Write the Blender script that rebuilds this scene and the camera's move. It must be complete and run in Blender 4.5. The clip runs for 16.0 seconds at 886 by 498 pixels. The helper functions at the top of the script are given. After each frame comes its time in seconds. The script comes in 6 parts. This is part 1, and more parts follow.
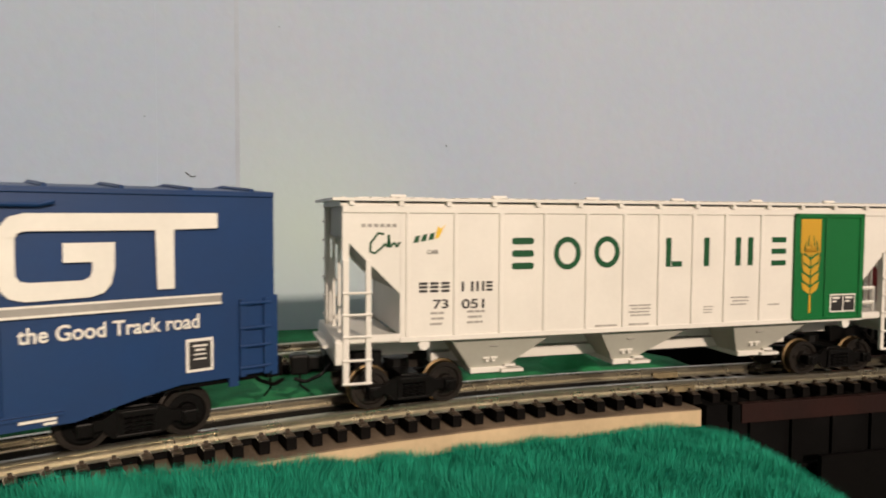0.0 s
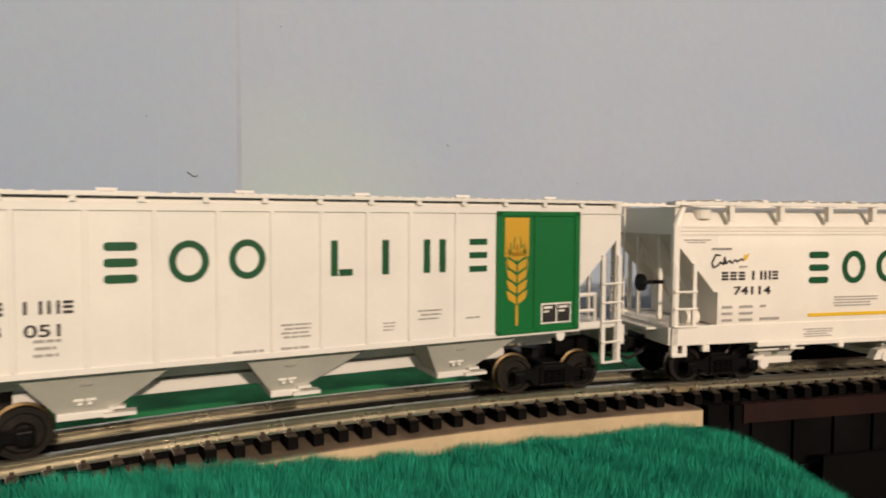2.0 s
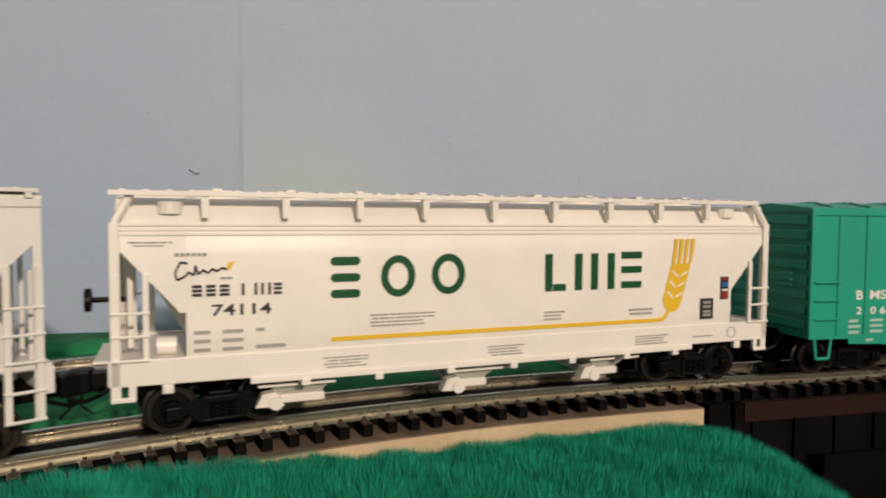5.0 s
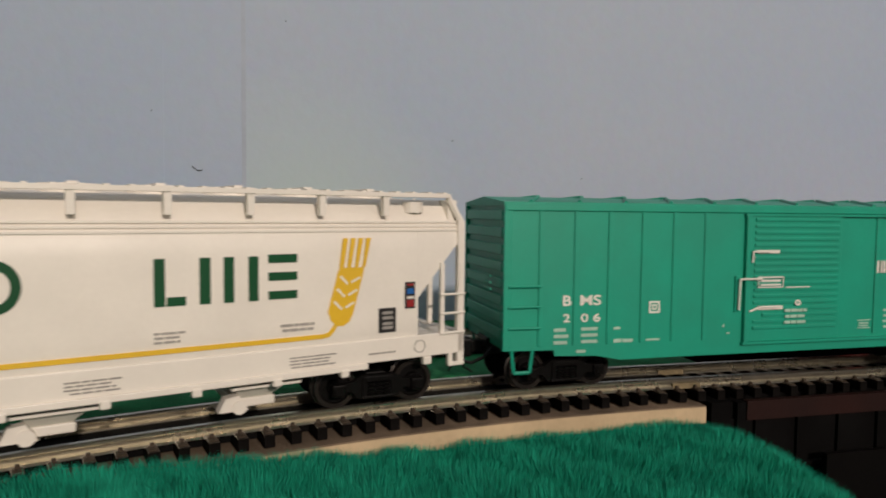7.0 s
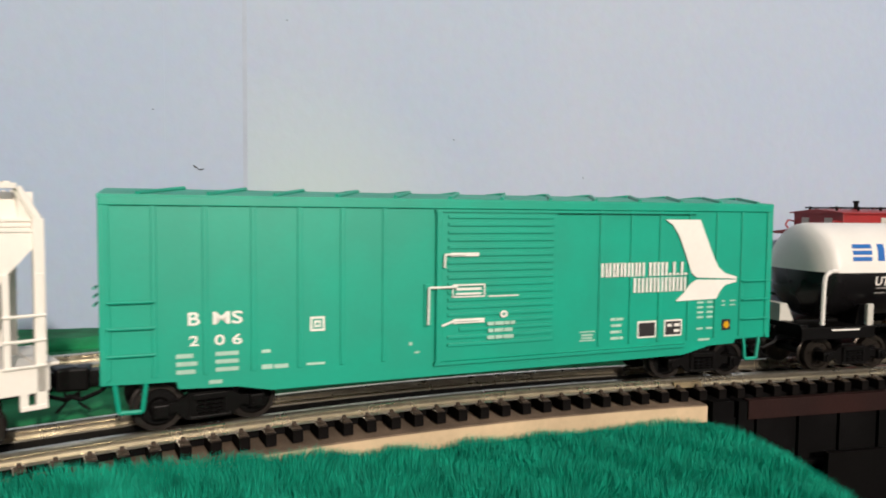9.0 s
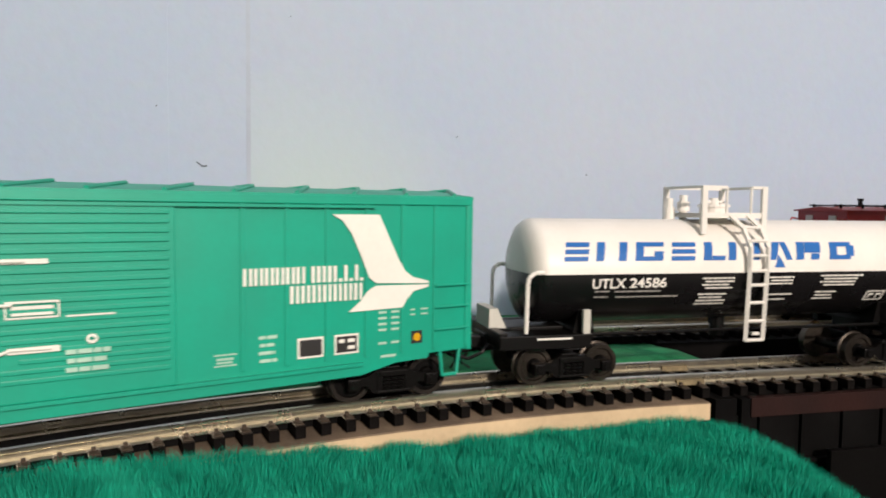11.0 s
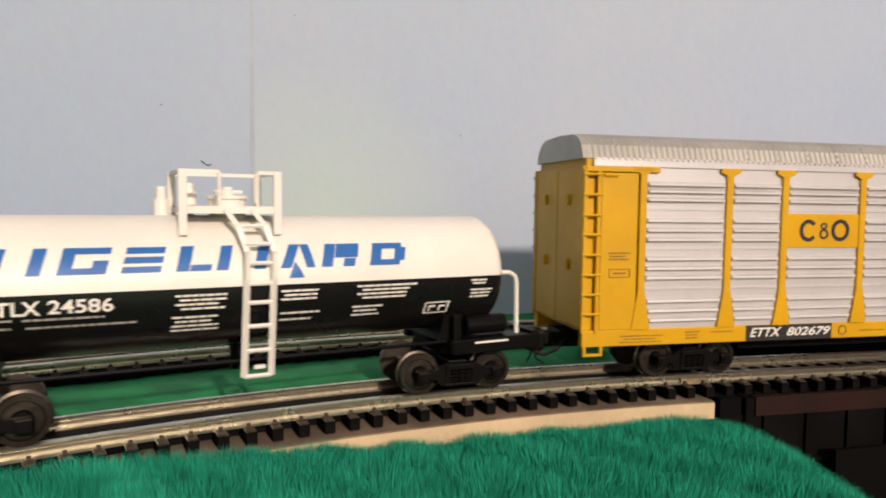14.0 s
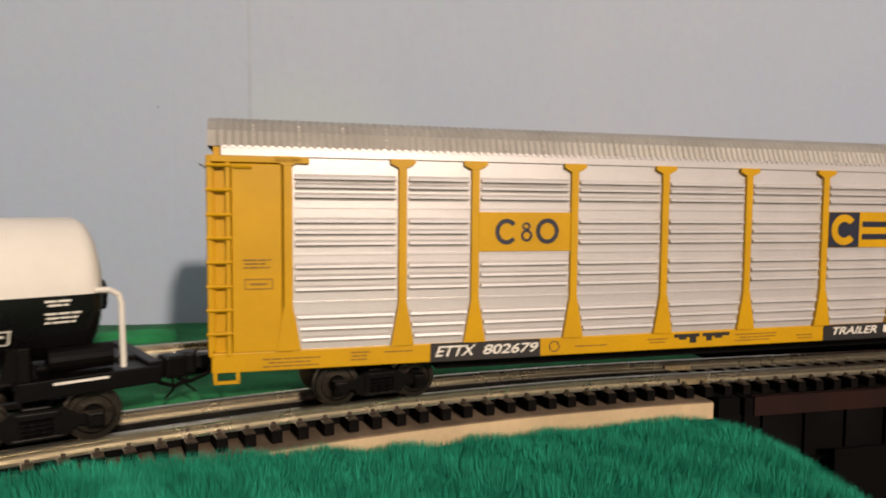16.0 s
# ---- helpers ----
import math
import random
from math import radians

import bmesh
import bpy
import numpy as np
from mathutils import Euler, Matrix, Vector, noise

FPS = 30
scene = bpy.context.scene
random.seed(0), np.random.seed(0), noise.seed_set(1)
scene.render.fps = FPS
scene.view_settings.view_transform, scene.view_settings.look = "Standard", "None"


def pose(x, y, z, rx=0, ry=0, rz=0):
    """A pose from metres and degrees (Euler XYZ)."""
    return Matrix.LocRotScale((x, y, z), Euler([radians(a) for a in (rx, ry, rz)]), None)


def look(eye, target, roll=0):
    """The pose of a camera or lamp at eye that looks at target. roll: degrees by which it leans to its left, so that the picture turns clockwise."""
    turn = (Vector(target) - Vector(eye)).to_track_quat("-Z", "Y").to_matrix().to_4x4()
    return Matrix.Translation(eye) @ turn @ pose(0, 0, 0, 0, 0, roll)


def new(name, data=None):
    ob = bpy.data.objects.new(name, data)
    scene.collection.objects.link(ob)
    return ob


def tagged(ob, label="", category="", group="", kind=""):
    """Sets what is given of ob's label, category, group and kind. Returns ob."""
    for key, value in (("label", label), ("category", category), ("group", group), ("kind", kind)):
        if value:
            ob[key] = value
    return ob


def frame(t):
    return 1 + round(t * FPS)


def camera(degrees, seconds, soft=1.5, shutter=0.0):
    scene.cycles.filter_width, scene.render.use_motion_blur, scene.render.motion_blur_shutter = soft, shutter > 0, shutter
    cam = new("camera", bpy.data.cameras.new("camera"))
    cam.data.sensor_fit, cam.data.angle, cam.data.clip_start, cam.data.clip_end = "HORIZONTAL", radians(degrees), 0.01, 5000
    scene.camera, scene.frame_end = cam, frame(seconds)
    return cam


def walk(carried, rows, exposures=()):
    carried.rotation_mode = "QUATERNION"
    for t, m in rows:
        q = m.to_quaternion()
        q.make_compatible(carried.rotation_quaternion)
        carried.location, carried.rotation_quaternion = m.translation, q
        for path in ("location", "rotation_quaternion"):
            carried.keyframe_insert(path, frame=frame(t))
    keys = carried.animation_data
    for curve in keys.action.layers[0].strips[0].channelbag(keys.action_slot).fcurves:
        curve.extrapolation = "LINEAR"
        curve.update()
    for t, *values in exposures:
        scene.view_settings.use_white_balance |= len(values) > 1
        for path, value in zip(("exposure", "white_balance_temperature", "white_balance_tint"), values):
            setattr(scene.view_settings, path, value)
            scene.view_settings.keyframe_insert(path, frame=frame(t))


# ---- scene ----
# A model railway in HO scale (1:87): a goods train runs past on a curve that leads onto a girder bridge.
# The eye is the origin of the plan; the rail top lies RAIL metres up.
RAIL = 0.050
EYE = 0.098
THETA, CURVE, TANGENT, Y0 = 0.24815, 2.10387, 0.06313, 0.19231
LENS = 65.93
# seconds, turn to the left, tilt up, lean in degrees
SWAY = [(0, -0.069, -2.822, 0.311), (0.5, -0.066, -2.752, 0.276), (1, -0.032, -2.763, 0.276), (1.5, -0.007, -2.767, 0.285),
        (2, 0.061, -2.835, 0.341), (2.5, 0.114, -2.896, 0.379), (3, 0.122, -2.901, 0.570), (3.5, 0.110, -2.899, 0.523),
        (4, 0.099, -2.911, 0.468), (6.5, 0.350, -3.187, 0.574), (7, 0.394, -3.226, 0.603), (7.5, 0.421, -3.236, 0.653),
        (8, 0.471, -3.276, 0.671), (8.5, 0.458, -3.269, 0.646), (9, 0.495, -3.307, 0.595),
        (11.5, 0.808, -3.589, 0.692), (12, 0.817, -3.551, 0.581), (12.5, 0.909, -3.650, 0.651), (13, 1.002, -3.668, 0.683), (13.5, 1.027, -3.652, 0.667),
        (14, 1.059, -3.682, 0.689), (14.5, 0.990, -3.646, 0.587), (15, 0.975, -3.615, 0.564), (15.5, 0.898, -3.496, 0.390), (16, 0.910, -3.568, 0.455)]


def sight(yaw, pitch, lean):
    a, b = radians(yaw), radians(pitch)
    ahead = Vector((-math.sin(a) * math.cos(b), math.cos(a) * math.cos(b), math.sin(b)))
    eye = Vector((0, 0, EYE))
    return look(eye, eye + ahead, lean)


cam = camera(LENS, 16.0, soft=1.9, shutter=0.4)
walk(cam, [(t, sight(y, p, r)) for t, y, p, r in SWAY],
     exposures=[(0.0, 0.0, 6450, 10), (0.5, -0.08, 6480, 10), (1.5, -0.12, 6500, 10), (4.0, -0.15, 6400, 10), (6.3, -0.48, 6000, 10), (7.0, -0.52, 6000, 10), (7.5, -0.38, 5950, 10), (8.0, -0.09, 5880, 9), (8.5, 0.06, 5830, 8), (9.0, 0.26, 5800, 8), (12.5, 0.31, 5950, 10), (13.5, 0.30, 6200, 11), (14.5, 0.14, 6350, 12), (15.3, 0.11, 6450, 12), (16.0, -0.08, 6550, 12)])

# ---- light: one warm room lamp behind the camera, low and to the right, and what the room throws back ----
world = bpy.data.worlds.new("room_air")
scene.world = world
world.use_nodes = True
world.node_tree.nodes["Background"].inputs[0].default_value = (0.6, 0.72, 1.0, 1)
world.node_tree.nodes["Background"].inputs[1].default_value = 0.25
lamp_data = bpy.data.lights.new("room_lamp", "POINT")
lamp_data.shadow_soft_size, lamp_data.energy, lamp_data.color = 0.042, 154.0, (1.0, 0.80, 0.635)
lamp = new("room_lamp", lamp_data)
lamp.matrix_world = pose(0.75, -1.50, 0.79)


# ---- materials ----
def surface(name, colour, rough=0.5, metal=0.0, vary=0.12, scale=60.0, bump=0.15, grain=900.0, coat=0.0, second=None, spec=0.5):
    """A painted or raw surface: base colour with blotches, fine grain, and relief."""
    m = bpy.data.materials.new(name)
    m.use_nodes = True
    nt = m.node_tree
    b = nt.nodes["Principled BSDF"]
    tc = nt.nodes.new("ShaderNodeTexCoord")
    n1 = nt.nodes.new("ShaderNodeTexNoise")
    n1.inputs["Scale"].default_value, n1.inputs["Detail"].default_value = scale, 5
    n2 = nt.nodes.new("ShaderNodeTexNoise")
    n2.inputs["Scale"].default_value, n2.inputs["Detail"].default_value = grain, 3
    for n in (n1, n2):
        nt.links.new(tc.outputs["Object"], n.inputs["Vector"])
    mix = nt.nodes.new("ShaderNodeMix")
    mix.data_type = "RGBA"
    c2 = second or tuple(max(0.0, c * (1 - 2.2 * vary)) for c in colour)
    c1 = tuple(min(1.0, c * (1 + vary)) for c in colour)
    mix.inputs[6].default_value, mix.inputs[7].default_value = (*c1, 1), (*c2, 1)
    ramp = nt.nodes.new("ShaderNodeMapRange")
    ramp.inputs[1].default_value, ramp.inputs[2].default_value = 0.35, 0.75
    add = nt.nodes.new("ShaderNodeMath")
    add.operation = "MULTIPLY_ADD"
    add.inputs[1].default_value = 0.25
    nt.links.new(n2.outputs["Fac"], add.inputs[0])
    nt.links.new(n1.outputs["Fac"], add.inputs[2])
    nt.links.new(add.outputs[0], ramp.inputs[0])
    nt.links.new(ramp.outputs[0], mix.inputs[0])
    nt.links.new(mix.outputs[2], b.inputs["Base Color"])
    b.inputs["Roughness"].default_value, b.inputs["Metallic"].default_value = rough, metal
    b.inputs["Specular IOR Level"].default_value = spec
    b.inputs["Coat Weight"].default_value = coat
    rr = nt.nodes.new("ShaderNodeMapRange")
    rr.inputs[3].default_value, rr.inputs[4].default_value = max(0.04, rough - 0.1), min(1, rough + 0.12)
    nt.links.new(n1.outputs["Fac"], rr.inputs[0])
    nt.links.new(rr.outputs[0], b.inputs["Roughness"])
    if bump:
        bp = nt.nodes.new("ShaderNodeBump")
        bp.inputs["Strength"].default_value, bp.inputs["Distance"].default_value = bump, 0.0004
        nt.links.new(n2.outputs["Fac"], bp.inputs["Height"])
        nt.links.new(bp.outputs["Normal"], b.inputs["Normal"])
    return m


WHITE = surface("white_plastic", (0.75, 0.72, 0.66), 0.42, vary=0.03, bump=0.05)
CREAM = surface("warm_white_plastic", (0.82, 0.775, 0.695), 0.42, vary=0.03, bump=0.05)
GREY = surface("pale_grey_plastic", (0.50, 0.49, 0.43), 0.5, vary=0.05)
BLUE = surface("blue_plastic", (0.010, 0.041, 0.134), 0.38, vary=0.06, bump=0.06)
TEAL = surface("green_plastic", (0.016, 0.325, 0.21), 0.40, vary=0.05, bump=0.06)
TEALROOF = surface("green_roof_plastic", (0.018, 0.32, 0.205), 0.45, vary=0.06, bump=0.06)
GREEN = surface("dark_green_paint", (0.006, 0.130, 0.032), 0.42, vary=0.04, bump=0.05, spec=0.3)
GOLD = surface("mustard_paint", (0.55, 0.31, 0.02), 0.42, vary=0.04, bump=0.05)
YELLOW = surface("yellow_plastic", (0.60, 0.33, 0.003), 0.40, vary=0.05, bump=0.05, spec=0.3)
STRIPE = surface("yellow_stripe_paint", (0.76, 0.48, 0.02), 0.42, vary=0.03, bump=0.0)
BLACK = surface("black_plastic", (0.0042, 0.0038, 0.0036), 0.38, vary=0.2, bump=0.1, spec=0.14)
GLOSSBLACK = surface("gloss_black_plastic", (0.007, 0.0065, 0.007), 0.28, vary=0.2, bump=0.03)
INK = surface("black_print", (0.018, 0.016, 0.016), 0.5, vary=0.1, bump=0)
PRINT = surface("white_print", (0.80, 0.77, 0.70), 0.5, vary=0.04, bump=0)
PALEINK = surface("grey_print", (0.36, 0.34, 0.31), 0.5, vary=0.1, bump=0)
DIMPRINT = surface("faint_white_print", (0.42, 0.62, 0.50), 0.5, vary=0.1, bump=0)
SIGNBLUE = surface("blue_print", (0.022, 0.125, 0.40), 0.45, vary=0.05, bump=0, spec=0.3)
BROWNPRINT = surface("brown_print", (0.27, 0.145, 0.008), 0.5, vary=0.1, bump=0)
NAVY = surface("navy_print", (0.010, 0.014, 0.035), 0.5, vary=0.1, bump=0)
LEAFGREEN = surface("green_print", (0.006, 0.072, 0.024), 0.5, vary=0.05, bump=0, spec=0.25)
SILVER = surface("silver_plastic", (0.74, 0.715, 0.71), 0.33, metal=0.5, vary=0.05, bump=0.06)
ROOFSILVER = surface("silver_roof_plastic", (0.40, 0.38, 0.345), 0.4, metal=0.3, vary=0.08, bump=0.1)
RAILMETAL = surface("nickel_rail", (0.74, 0.69, 0.56), 0.28, metal=1.0, vary=0.12, scale=120, bump=0.1)
WHEELMETAL = surface("dark_wheel_steel", (0.125, 0.105, 0.085), 0.34, metal=0.9, vary=0.3, bump=0.1)
WHEELDARK = surface("blackened_wheel", (0.045, 0.036, 0.029), 0.42, metal=0.6, vary=0.3, bump=0.1)
BRASS = surface("tarnished_tread", (0.15, 0.105, 0.055), 0.42, metal=1.0, vary=0.2, bump=0.1)
JOINER = surface("tarnished_joiner", (0.22, 0.175, 0.095), 0.45, metal=0.7, vary=0.25)
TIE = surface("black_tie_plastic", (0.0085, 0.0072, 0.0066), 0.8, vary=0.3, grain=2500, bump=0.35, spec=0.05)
# lighter brown that stands in for the sheen on the plastic tie tops
TIETOPS = surface("sheen_tie_top", (0.030, 0.023, 0.017), 0.5, vary=0.3, grain=2500, bump=0.3, spec=0.4)
BOARD = surface("pale_pine_board", (0.60, 0.46, 0.28), 0.7, vary=0.1, scale=40, grain=500, bump=0.4)
BOARDTOP = surface("brown_roadbed", (0.20, 0.145, 0.095), 0.85, vary=0.2, scale=80, grain=1500, bump=0.6)
# black girder plastic; also the strips and sheets that stand in for shade
FLATBLACK = surface("flat_black_plastic_and_shade", (0.0035, 0.0032, 0.0032), 0.75, vary=0.25, bump=0.15, spec=0.08)
RUST = surface("oxide_brown_plastic", (0.021, 0.0075, 0.006), 0.5, vary=0.15, bump=0.2, spec=0.2)
NUB = surface("tan_tie_plate", (0.095, 0.068, 0.046), 0.6, vary=0.3, spec=0.25)
# darker grey for the shade lines painted in below the slats
SLATSHADE = surface("slat_shade", (0.42, 0.40, 0.385), 0.6, vary=0.1, bump=0)
RED = surface("red_plastic", (0.30, 0.016, 0.016), 0.45, vary=0.06, bump=0.05)
FELT = surface("green_felt", (0.011, 0.24, 0.075), 0.95, vary=0.2, scale=70, grain=1800, bump=0.9)
# ---- building tools ----
def box(bm, x0, x1, y0, y1, z0, z1, bevel=0.0):
    vs = [bm.verts.new((x, y, z)) for x in (x0, x1) for y in (y0, y1) for z in (z0, z1)]
    fs = [bm.faces.new([vs[i] for i in f]) for f in ((0, 1, 3, 2), (4, 6, 7, 5), (0, 4, 5, 1), (2, 3, 7, 6), (0, 2, 6, 4), (1, 5, 7, 3))]
    if bevel:
        es = list({e for f in fs for e in f.edges})
        bmesh.ops.bevel(bm, geom=es, offset=bevel, segments=2, affect="EDGES", profile=0.5)


def rod(bm, a, b, r, n=8, r2=None, caps=True):
    a, b = Vector(a), Vector(b)
    q = (b - a).to_track_quat("Z", "Y").to_matrix()
    r2 = r if r2 is None else r2
    ring = [[bm.verts.new(p + q @ Vector((rr * math.cos(2 * math.pi * i / n), rr * math.sin(2 * math.pi * i / n), 0))) for i in range(n)] for p, rr in ((a, r), (b, r2))]
    for i in range(n):
        bm.faces.new((ring[0][i], ring[0][(i + 1) % n], ring[1][(i + 1) % n], ring[1][i]))
    if caps:
        bm.faces.new(ring[0][::-1])
        bm.faces.new(ring[1])


def wire(bm, pts, r, n=6):
    for a, b in zip(pts, pts[1:]):
        rod(bm, a, b, r, n)


def prism(bm, pts, y0, y1):
    """A plate cut to the outline pts (x, z), from y0 to y1."""
    a = [bm.verts.new((x, y0, z)) for x, z in pts]
    b = [bm.verts.new((x, y1, z)) for x, z in pts]
    bm.faces.new(a)
    bm.faces.new(b[::-1])
    for i in range(len(pts)):
        j = (i + 1) % len(pts)
        bm.faces.new((a[j], a[i], b[i], b[j]))


def sweep(bm, profile, xs, caps=True):
    """The closed outline profile (y, z) drawn along x, with end caps."""
    rings = [[bm.verts.new((x, y, z)) for y, z in profile] for x in xs]
    n = len(profile)
    for r, s in zip(rings, rings[1:]):
        for i in range(n):
            bm.faces.new((r[i], r[(i + 1) % n], s[(i + 1) % n], s[i]))
    if caps:
        bm.faces.new(rings[0][::-1])
        bm.faces.new(rings[-1])


def mesh_of(name, bm, material, smooth=False):
    bmesh.ops.recalc_face_normals(bm, faces=bm.faces)
    me = bpy.data.meshes.new(name)
    bm.to_mesh(me)
    bm.free()
    me.materials.append(material)
    if smooth:
        for p in me.polygons:
            p.use_smooth = True
    return me


def part(name, bm, material, parent=None, label="", smooth=False):
    ob = new(name, mesh_of(name, bm, material, smooth))
    if parent:
        ob.parent = parent
    if label:
        ob["label"] = label
    return ob


def loose(ob):
    """Makes each separate piece of a part's mesh a part of its own."""
    me, parent = ob.data, ob.parent
    bm = bmesh.new()
    bm.from_mesh(me)
    left = set(bm.verts)
    k = 0
    while left:
        stack, island = [left.pop()], []
        while stack:
            v = stack.pop()
            island.append(v)
            for e in v.link_edges:
                w = e.other_vert(v)
                if w in left:
                    left.discard(w)
                    stack.append(w)
        index = {v: i for i, v in enumerate(island)}
        faces = [[index[v] for v in f.verts] for f in {f for v in island for f in v.link_faces}]
        piece = bpy.data.meshes.new(me.name)
        piece.from_pydata([tuple(v.co) for v in island], [], sorted(faces))
        piece.materials.append(me.materials[0])
        if k == 0:
            ob.data = piece
        else:
            o = new(ob.name.split(".")[0], piece)
            o.parent = parent
            if "label" in ob:
                o["label"] = ob["label"]
        k += 1
    bm.free()


def thing(name, label, category, group="", kind=""):
    return tagged(new(name), label, category, group, kind)


# ---- the plan of the line ----
def centre(s, off=0.0):
    """A point of the line at length s, off metres to its far side, and the heading there."""
    d = s - TANGENT
    x, y = TANGENT * math.cos(THETA), Y0 + TANGENT * math.sin(THETA)
    if d >= 0:
        h = THETA
        x, y = x + d * math.cos(h), y + d * math.sin(h)
    else:
        h = THETA - CURVE * d
        x, y = x + (math.sin(THETA) - math.sin(h)) / CURVE, y + (math.cos(h) - math.cos(THETA)) / CURVE
    return x - off * math.sin(h), y + off * math.cos(h), h


def along(bm, profile, s0, s1, step=0.01, off=0.0):
    """The closed outline (across, up) drawn along the line."""
    n = max(1, round((s1 - s0) / step))
    rings = []
    for i in range(n + 1):
        s = s0 + (s1 - s0) * i / n
        rings.append([bm.verts.new((*centre(s, off + o)[:2], z)) for o, z in profile])
    m = len(profile)
    for r, q in zip(rings, rings[1:]):
        for i in range(m):
            bm.faces.new((r[i], r[(i + 1) % m], q[(i + 1) % m], q[i]))
    bm.faces.new(rings[0][::-1])
    bm.faces.new(rings[-1])


def rect(o0, o1, z0, z1):
    return [(o0, z0), (o1, z0), (o1, z1), (o0, z1)]


RAILPROFILE = [(-0.0017, 0), (0.0017, 0), (0.00168, 0.0006), (0.0006, 0.0010), (0.0007, 0.0019), (0.0010, 0.0021), (0.0010, 0.0026), (0.0007, 0.0029),
               (-0.0007, 0.0029), (-0.0010, 0.0026), (-0.0010, 0.0021), (-0.0007, 0.0019), (-0.0006, 0.0010), (-0.00168, 0.0006)]
TOP = RAIL - 0.0009   # rail top
TIETOP = TOP - 0.0029
BACKDROP = 0.0029     # the line behind lies this much higher
GAP = 0.064          # from the first line to the line behind it
BRIDGE = 0.0758       # length at which the bridge begins
# ---- setting ----
def lay_rails(name, s0, s1, off, label, drop=0.0):
    t = thing(name, label, "railway track", kind="structure")
    for o in (-0.00825, 0.00825):
        bm = bmesh.new()
        along(bm, [(o + a, TIETOP + drop + b) for a, b in RAILPROFILE], s0, s1, 0.012, off)
        part("rail", bm, RAILMETAL, t)
    return t


front_track = lay_rails("track", -1.3, 1.35, 0.0, "nickel silver rails on black plastic ties, curving line")
back_track = lay_rails("track", -1.5, 1.35, GAP, "nickel silver rails of the line behind, in the shade", BACKDROP)
for s, o in ((0.0709, -0.00825), (0.0760, 0.00825)):
    bm = bmesh.new()
    along(bm, [(o - 0.0019, TIETOP), (o + 0.0019, TIETOP), (o + 0.0015, TIETOP + 0.0016), (o - 0.0015, TIETOP + 0.0016)], s - 0.0045, s + 0.0045, 0.003)
    part("rail_joiner", bm, JOINER, front_track, "tarnished rail joiner")

bm = bmesh.new()
along(bm, rect(-0.0170, 0.0158, RAIL - 0.0122, RAIL - 0.0075), -1.3, BRIDGE - 0.003, 0.006)
roadbed = tagged(part("roadbed", bm, BOARD), "pale pine board under the front line", "roadbed", kind="structure")
bm = bmesh.new()
along(bm, rect(-0.0168, 0.0156, RAIL - 0.0076, RAIL - 0.00710), -1.3, BRIDGE - 0.0032, 0.006)
part("roadbed_top", bm, BOARDTOP, roadbed, "brown top of the board, darker than its front")
# lip that hides the felt's edge in the gaps under the far rail
bm = bmesh.new()
along(bm, rect(0.0128, 0.0162, RAIL - 0.0070, TIETOP - 0.0003), -1.3, BRIDGE - 0.0032, 0.006)
part("roadbed_edge", bm, BOARDTOP, roadbed, "brown strip along the felt")
# black infill stands in for the shade between the rails and back ties
for o, z in ((0.0, 0.0), (GAP, BACKDROP)):
    bm = bmesh.new()
    along(bm, rect(o - 0.0135 if o else -0.0064, o + 0.0145 if o else 0.0064, TIETOP + z - 0.0028, TIETOP + z + (-0.0003 if o else 0.0002)), -1.3, BRIDGE + 0.017 if o else BRIDGE - 0.0032, 0.006)
    part("bed_shade", bm, FLATBLACK, roadbed, "black infill standing in for shade between the rails and ties")

GRASS = RAIL - 0.0118
EDGE = 0.0800
bm = bmesh.new()
box(bm, -1.6, EDGE, -1.5, 0.2, GRASS - 0.06, GRASS - 0.0045)
tagged(part("ground", bm, FELT), "dark green backing of the artificial grass", "ground", kind="structure")
bm = bmesh.new()
FELTZ = RAIL - 0.0030
along(bm, [(0.0163, GRASS - 0.03), (0.20, GRASS - 0.03), (0.20, FELTZ + 0.0006), (0.100, FELTZ - 0.0006), (GAP, FELTZ - 0.0014), (0.046, FELTZ - 0.0012), (0.032, FELTZ - 0.0002), (0.0175, FELTZ), (0.0163, FELTZ - 0.0012)], -1.3, 0.093, 0.006)
for v in bm.verts:
    if v.co.z > GRASS:
        v.co.z += 0.0005 * noise.noise((v.co.x * 60, v.co.y * 60, 1.0))
tagged(part("ground", bm, FELT, smooth=True), "smooth green felt ground behind the front line", "ground", kind="structure")
# added black sheet and block stand in for the darkness round the bridge
bm = bmesh.new()
box(bm, EDGE, 2.2, -1.5, 0.9, GRASS - 0.075, GRASS - 0.065)
tagged(part("bench", bm, FLATBLACK), "black sheet added under the bridge to keep the void dark", "bench", kind="structure")
bm = bmesh.new()
along(bm, rect(GAP - 0.018, 0.150, GRASS - 0.064, RAIL - 0.0034), 0.0935, 1.35, 0.02)
tagged(part("void_block", bm, FLATBLACK), "black block added under the back line to keep the void dark", "bench", kind="structure")
# the felt is rolled up a little where it meets the wall
bm = bmesh.new()
along(bm, [(0.106, FELTZ - 0.002), (0.122, FELTZ - 0.002), (0.122, FELTZ + 0.0022), (0.115, FELTZ + 0.0026), (0.109, FELTZ + 0.0014)], -0.60, -0.060, 0.003)
for v in bm.verts:
    if v.co.z > FELTZ:
        v.co.z += 0.0018 * noise.noise((v.co.x * 75, v.co.y * 75, 3.0))
tagged(part("green_bank", bm, FELT, smooth=True), "rolled edge of the green felt along the wall", "ground", kind="structure")
